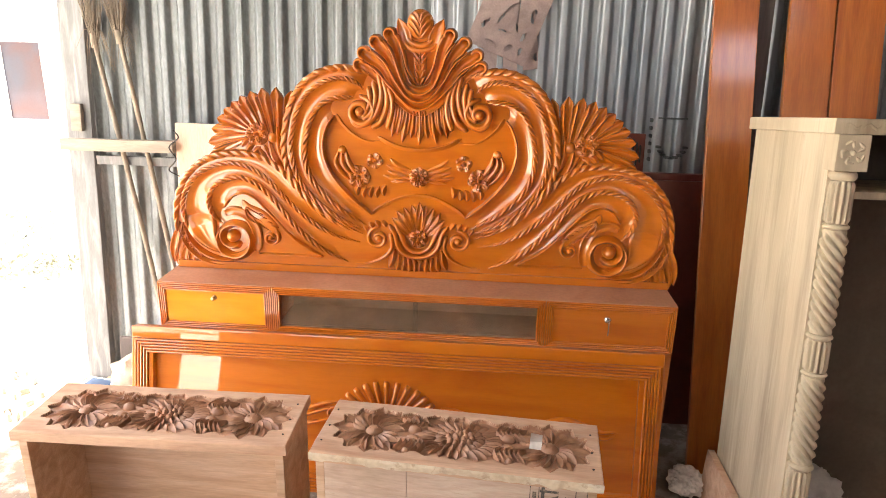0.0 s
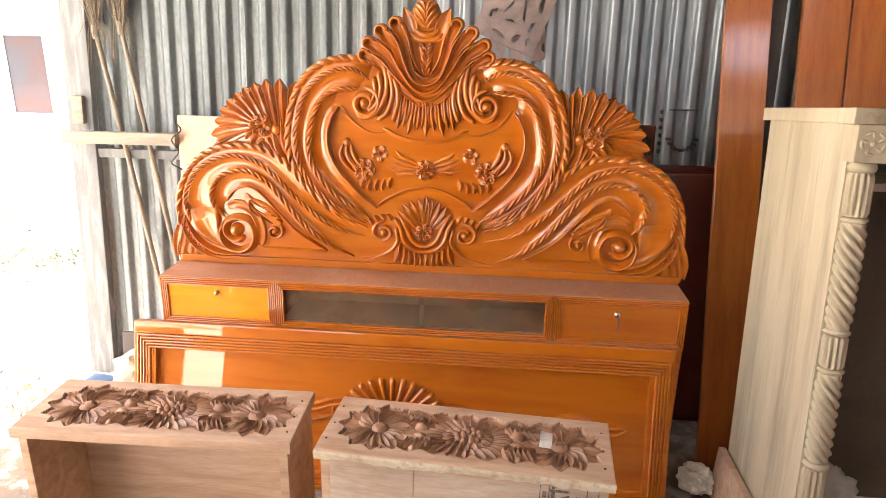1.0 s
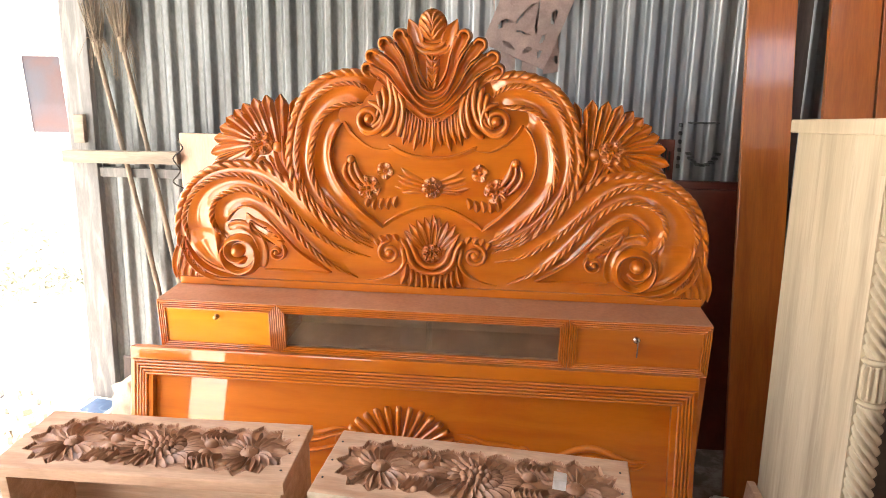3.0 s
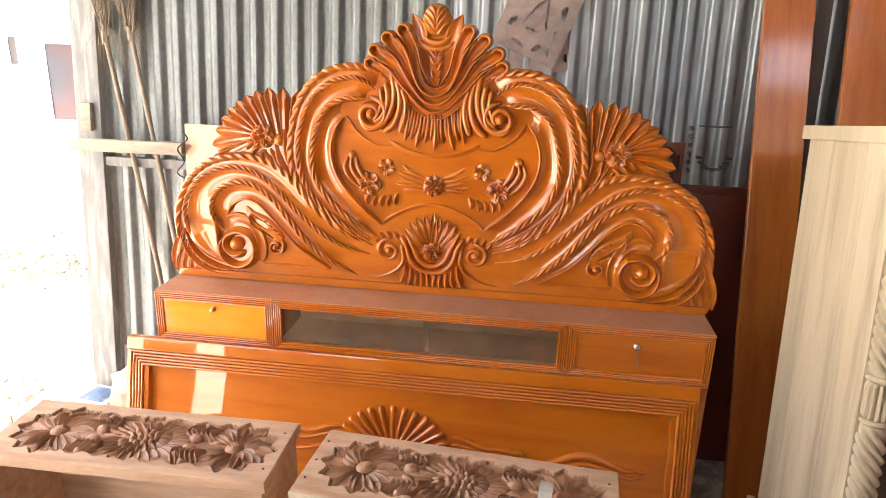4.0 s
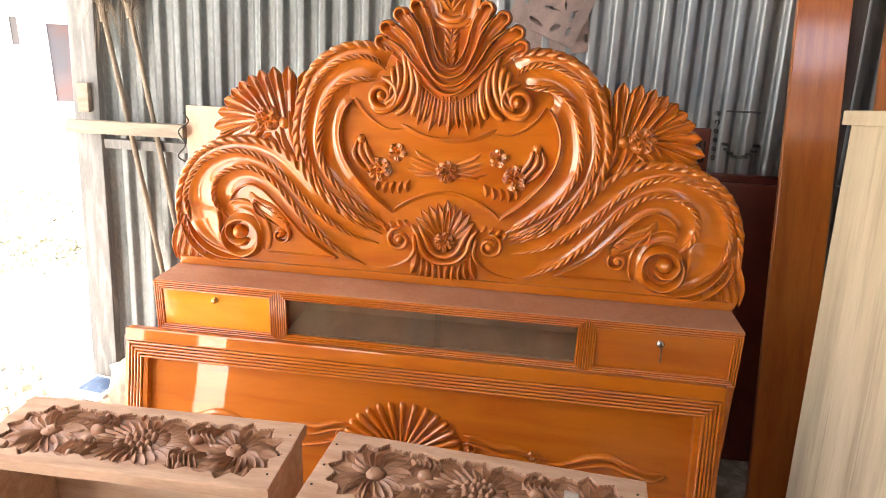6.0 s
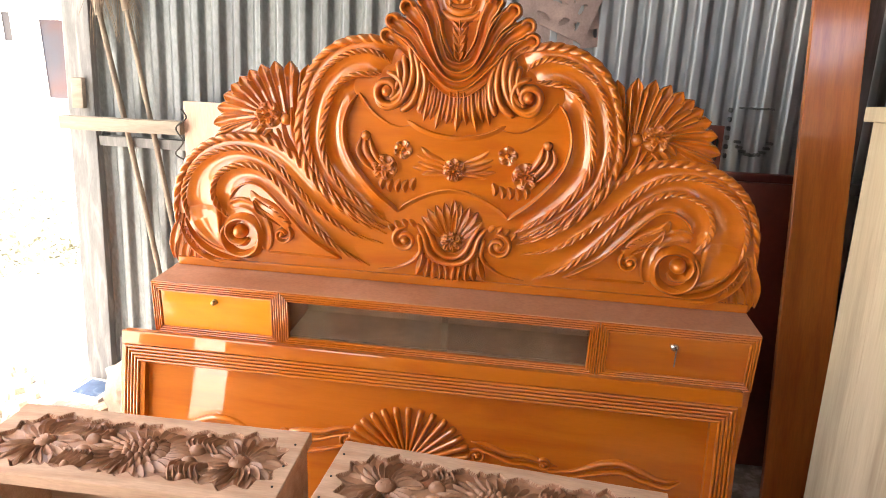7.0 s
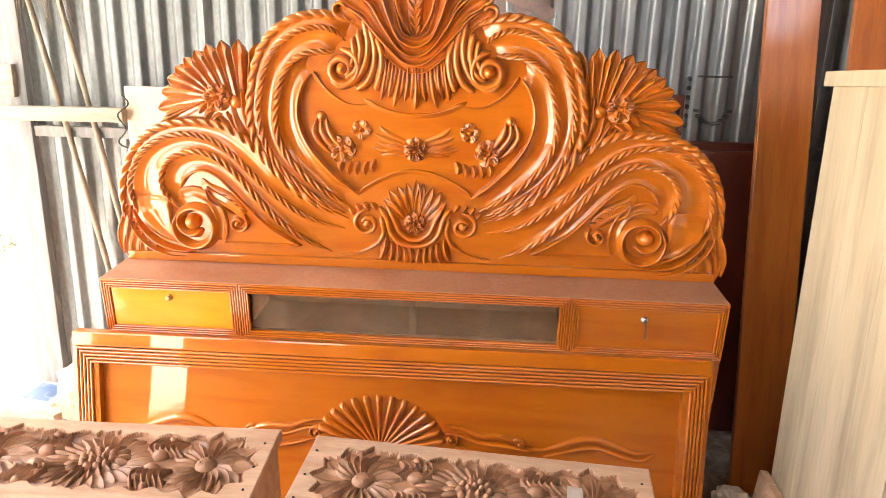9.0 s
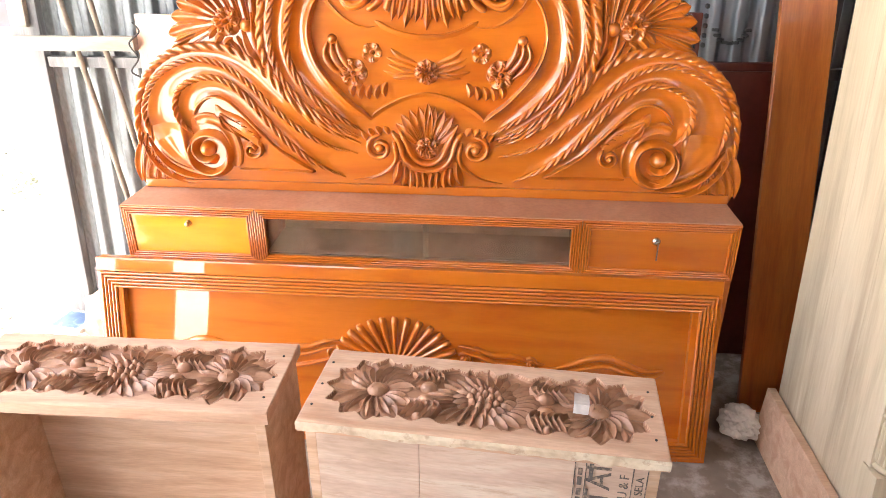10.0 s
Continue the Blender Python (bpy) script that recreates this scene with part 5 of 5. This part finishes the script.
tagged(part("crumpled_paper", crumpled(0.075, 5), PAPER, matrix=pose(1.066, -0.19, 0)), "crumpled ball of dirty white paper on the floor", "paper")
bm = bmesh.new()
g = [bm.verts.new((0.030 * (i / 4) - 0.015, 0.050 * (j / 6) - 0.025, 0.004 + 0.016 * (1 - abs(2 * j / 6 - 0.7)) * (0.6 + 0.4 * i / 4))) for j in range(7) for i in range(5)]
for j in range(6):
    for i in range(4):
        bm.faces.new((g[j * 5 + i], g[j * 5 + i + 1], g[j * 5 + i + 6], g[j * 5 + i + 5]))
bmesh.ops.solidify(bm, geom=bm.faces[:], thickness=0.001)
note = tagged(part("paper_scrap", bm, PAPER, matrix=pose(0.413, -0.950, 0.684, 24, 4, -6)), "small folded scrap of white paper on the carving", "paper")


def lettering(text, size, m, mat, parent):
    cu = bpy.data.curves.new("lettering", "FONT")
    cu.body, cu.size, cu.extrude = text, size, 0.0004
    ob = bpy.data.objects.new("lettering", cu)
    scene.collection.objects.link(ob)
    me = bpy.data.meshes.new_from_object(ob.evaluated_get(bpy.context.evaluated_depsgraph_get()))
    bpy.data.objects.remove(ob)
    return part("lettering", me, mat, parent, matrix=m)


def upward(x, z):
    """On the front of the closed box, reading upwards."""
    return Matrix(((0, -1, 0, x), (0, 0, -1, -0.0015), (1, 0, 0, z), (0, 0, 0, 1)))


PRINT = material("grey_print", (0.10, 0.09, 0.08), 0.8, scale=30, mottling=((0.35, 0.27, 0.2), 60, 0.5, 0.62))
lettering("TAI", 0.068, upward(0.614, 0.522), PRINT, box_b)
lettering("OU & F", 0.026, upward(0.648, 0.525), PRINT, box_b)
lettering("W SELA", 0.022, upward(0.676, 0.530), PRINT, box_b)
for x in (0.545, 0.566, 0.655, 0.682):
    part("printed_rule", box(x - 0.001, x + 0.001, -0.002, -0.0005, 0.40, 0.63, 0), PRINT, box_b)
for k in range(7):
    part("printed_bar", box(0.551, 0.560, -0.002, -0.0005, 0.44 + 0.026 * k, 0.456 + 0.026 * k + 0.004 * (k % 2), 0), PRINT, box_b)
part("printed_bar", box(0.572, 0.580, -0.002, -0.0005, 0.585, 0.628, 0), PRINT, box_b)
plank = tagged(part("loose_plank", warped(box(-0.013, 0.013, -1.25, -0.20, 0.0, 0.205, 0.003), 0.002), RAW, matrix=pose(1.128, 0, 0.002, 0, 3, 0)), "pale plank on edge against the cupboard", "plank")
packing = tagged(part("packing_block", box(1.17, 2.45, -0.80, -0.72, 0.0, 0.052, 0.003), RAW), "rough timber packing under the cupboard", "timber")

verts, faces = [], []
for i in range(121):
    x = -0.013 + 0.731 * i / 120
    drop = 0.020 + 0.010 * noise.noise((x * 7, 2.0, 0)) + 0.006 * noise.noise((x * 31, 5.0, 0))
    bulge = 0.0020 * noise.noise((x * 18, 1.0, 3.0))
    for z, y in ((0.6615, -0.0135), (0.6555, -0.0160 + bulge), (0.663 - drop * 0.6, -0.0158 - bulge), (0.661 - drop, -0.0150 + bulge), (0.661 - drop, -0.0120)):
        verts.append((x, y, z))
for i in range(120):
    for j in range(4):
        k = i * 5 + j
        faces.append((k, k + 1, k + 6, k + 5))
part("worn_edge", mesh_of("worn_edge", verts, faces), CREAM, box_b, "peeling cream paint along the front edge")
for t, ends in ((box_a, (0.695,)), (box_b, (0.695, 0.004))):
    for x in ends:
        for y in (0.04, 0.11, 0.19):
            part("nail_head", cylinder_mesh([(0.0028, -0.001), (0.0028, 0.0012), (0.001, 0.0016)], 8, "z"), INK, t, matrix=pose(x, y, 0.6645))

# ---- in the cupboard ----
GREEN = material("green_plastic", (0.03, 0.20, 0.08), 0.25, coat=0.6, scale=20)
GREYBAG = material("grey_plastic_bag", (0.38, 0.37, 0.35), 0.5, scale=10)
tagged(part("plastic_bag", rounded(crumpled(0.12, 2, squash=1.1)), GREYBAG, matrix=CUP @ pose(0.20, -0.26, 0.072)), "grey plastic bag slumped in the cupboard", "bag")
tagged(part("green_wrap", crumpled(0.11, 7, squash=0.55), GREEN, matrix=CUP @ pose(0.42, -0.33, 0.072)), "crumpled green plastic wrapping", "wrapping")
for k, (x, y, yaw) in enumerate(((0.16, -0.42, 20), (0.26, -0.45, -25))):
    tagged(part("offcut", warped(box(-0.09, 0.09, -0.02, 0.02, 0, 0.02, 0.002), 0.002), RAW, matrix=CUP @ pose(x, y, 0.0722 + 0.001 * k, 0, 0, yaw)), "short wood offcut lying in the cupboard", "offcut", "offcuts")

# ---- clutter by the corner post ----
BLUE = material("printed_blue_cover", (0.035, 0.085, 0.18), 0.4, coat=0.3, scale=14, light=(0.20, 0.25, 0.30), dark=(0.018, 0.055, 0.14))
book = thing("boxed_pack", "white card pack with a blue printed picture", "pack", matrix=pose(-1.56, 0.27, 0, 0, 0, -8))
part("card_box", box(-0.085, 0.085, -0.075, 0.075, 0.0, 0.035, 0.004), PAPER, book)
part("picture", box(-0.062, 0.062, -0.058, 0.058, 0.0355, 0.037, 0), BLUE, book, "blue printed picture")
tagged(part("white_sack", rounded(crumpled(0.13, 11, squash=1.25)), CLOTH, matrix=pose(-1.24, 0.10, 0)), "slumped pale cloth sack on the floor", "sack")
tagged(part("grey_slab", leaning_post(-1.42, -1.24, 0.25, 0.27, 0.0, 0.29, 0.12), GREYPLANK), "dull grey board offcut leaning in the corner", "board")
for k, (x, y, yaw, w) in enumerate(((-1.45, 0.36, 15, 0.10), (-1.36, 0.30, -30, 0.07), (-1.42, 0.20, 60, 0.08))):
    tagged(part("wood_scrap", warped(box(-w, w, -0.03, 0.03, 0, 0.035, 0.004), 0.006), RAW, matrix=pose(x, y, 0.001 + 0.036 * (k == 1), 0, 0, yaw)), "rough brown wood scrap on the floor", "scrap", "scraps by the post")

# ---- the yard outside ----
# Roof sheet whose pale colour carries the glare of sunlit zinc
ROOFING = material("sunlit_roof_sheet", (0.36, 0.34, 0.30), 0.7, scale=3, fine=20)
house = thing("yard_house", "low whitewashed house across the yard with three openings", "house")
WINDOWS = ((-8.75, -7.76, 0.30, 1.52), (-7.35, -7.14, 1.08, 1.47), (-6.78, -6.12, 0.31, 1.39))
x = -13.0
for x0, x1, z0, z1 in WINDOWS + ((-3.0, -3.0, 0, 0),):
    part("wall", box(x, x0, 7.0, 7.25, -0.1, 1.80, 0), PLASTER, house)
    if x1 > x0:
        part("wall", box(x0, x1, 7.0, 7.25, -0.1, z0, 0), PLASTER, house)
        part("wall", box(x0, x1, 7.0, 7.25, z1, 1.80, 0), PLASTER, house)
    x = x1
part("roof", box(-13.4, -2.6, 0, 3.4, -0.03, 0.03, 0), ROOFING, house, matrix=pose(0, 6.80, 1.80, 24))
part("eave_board", box(-13.4, -2.6, 6.84, 6.88, 1.70, 1.772, 0), BATTEN, house)
for k in range(18):
    part("rafter_end", box(-10.0 + 0.35 * k, -9.93 + 0.35 * k, 6.885, 7.0, 1.70, 1.76, 0), BATTEN, house)
PANES = [material("shaded_" + n, c, 0.3, scale=1.2, light=li, dark=d) for n, c, li, d in (
    ("blue_cloth", (0.012, 0.03, 0.09), (0.045, 0.055, 0.085), (0.006, 0.02, 0.08)), ("grey_room", (0.04, 0.038, 0.045), (0.055, 0.053, 0.06), (0.032, 0.032, 0.036)),
    ("violet_cloth", (0.028, 0.032, 0.05), (0.045, 0.055, 0.075), (0.05, 0.022, 0.024)))]
for (x0, x1, z0, z1), m in zip(WINDOWS, PANES):
    w = part("window", box(x0 + 0.002, x1 - 0.002, 7.012, 7.03, z0 + 0.002, z1 - 0.002, 0), m, house)
    part("frame", box(x0 + 0.002, x0 + 0.04, 6.99, 7.010, z0 + 0.002, z1 - 0.002, 0), PLASTER, w)
    part("frame", box(x1 - 0.04, x1 - 0.002, 6.99, 7.010, z0 + 0.002, z1 - 0.002, 0), PLASTER, w)
part("red_bucket", crumpled(0.15, 3, 3), material("red_plastic", (0.12, 0.014, 0.008), 0.4), house, matrix=pose(-7.95, 6.86, 0.29))


def leaf_clump(name, centre, size, count, seed):
    rng = random.Random(seed)
    verts, faces = [], []
    for _ in range(count):
        r = rng.random() ** 0.6
        a = rng.uniform(0, 2 * math.pi)
        p = Vector((centre[0] + size[0] * r * math.cos(a), centre[1] + size[1] * r * math.sin(a), centre[2] + size[2] * rng.random() ** 1.5 * (1.1 - r * 0.7)))
        d = Vector((rng.gauss(0, 1), rng.gauss(0, 1), rng.gauss(0.4, 0.7))).normalized()
        s = d.cross(Vector((0.2, 0.5, 0.8))).normalized() * rng.uniform(0.008, 0.02)
        d *= rng.uniform(0.03, 0.07)
        i = len(verts)
        verts += [p, p + d * 0.5 + s, p + d, p + d * 0.5 - s]
        faces.append((i, i + 1, i + 2, i + 3))
    return mesh_of(name, verts, faces)


LEAF = material("dusty_leaf", (0.27, 0.27, 0.21), 0.8, scale=9, light=(0.36, 0.35, 0.29), dark=(0.18, 0.19, 0.14))
for k, (c, s, n) in enumerate((((-3.25, 1.75, -0.04), (0.55, 0.45, 0.16), 900), ((-4.1, 2.6, -0.04), (0.9, 0.6, 0.30), 1400), ((-2.85, 2.0, -0.04), (0.25, 0.2, 0.10), 250))):
    tagged(part("weeds", leaf_clump("weeds", c, s, n, 20 + k), LEAF), "low dusty weeds in the sunlit yard", "weeds", kind="stuff")
rng = random.Random(4)
chips = []
faces = []
for _ in range(36):
    c = Vector((rng.uniform(-2.2, -1.8), rng.uniform(0.0, 0.45), -0.02))
    a, w, h = rng.uniform(0, 3.1), rng.uniform(0.006, 0.022), rng.uniform(0.004, 0.014)
    i = len(chips)
    for q in (0, 1):
        for dx, dy in ((-1, -0.4), (1, -0.5), (0.8, 0.4), (-0.9, 0.5)):
            chips.append(c + Vector((w * (dx * math.cos(a) - dy * math.sin(a)), w * (dx * math.sin(a) + dy * math.cos(a)), h * q + (rng.uniform(0, 0.006) if q else -0.02))))
    faces += [(i + 4, i + 5, i + 6, i + 7), (i, i + 1, i + 5, i + 4), (i + 1, i + 2, i + 6, i + 5), (i + 2, i + 3, i + 7, i + 6), (i + 3, i, i + 4, i + 7)]
tagged(part("wood_chips", mesh_of("wood_chips", chips, faces), BATTEN), "scattered wood chips and shavings outside the post", "wood chips", kind="stuff")
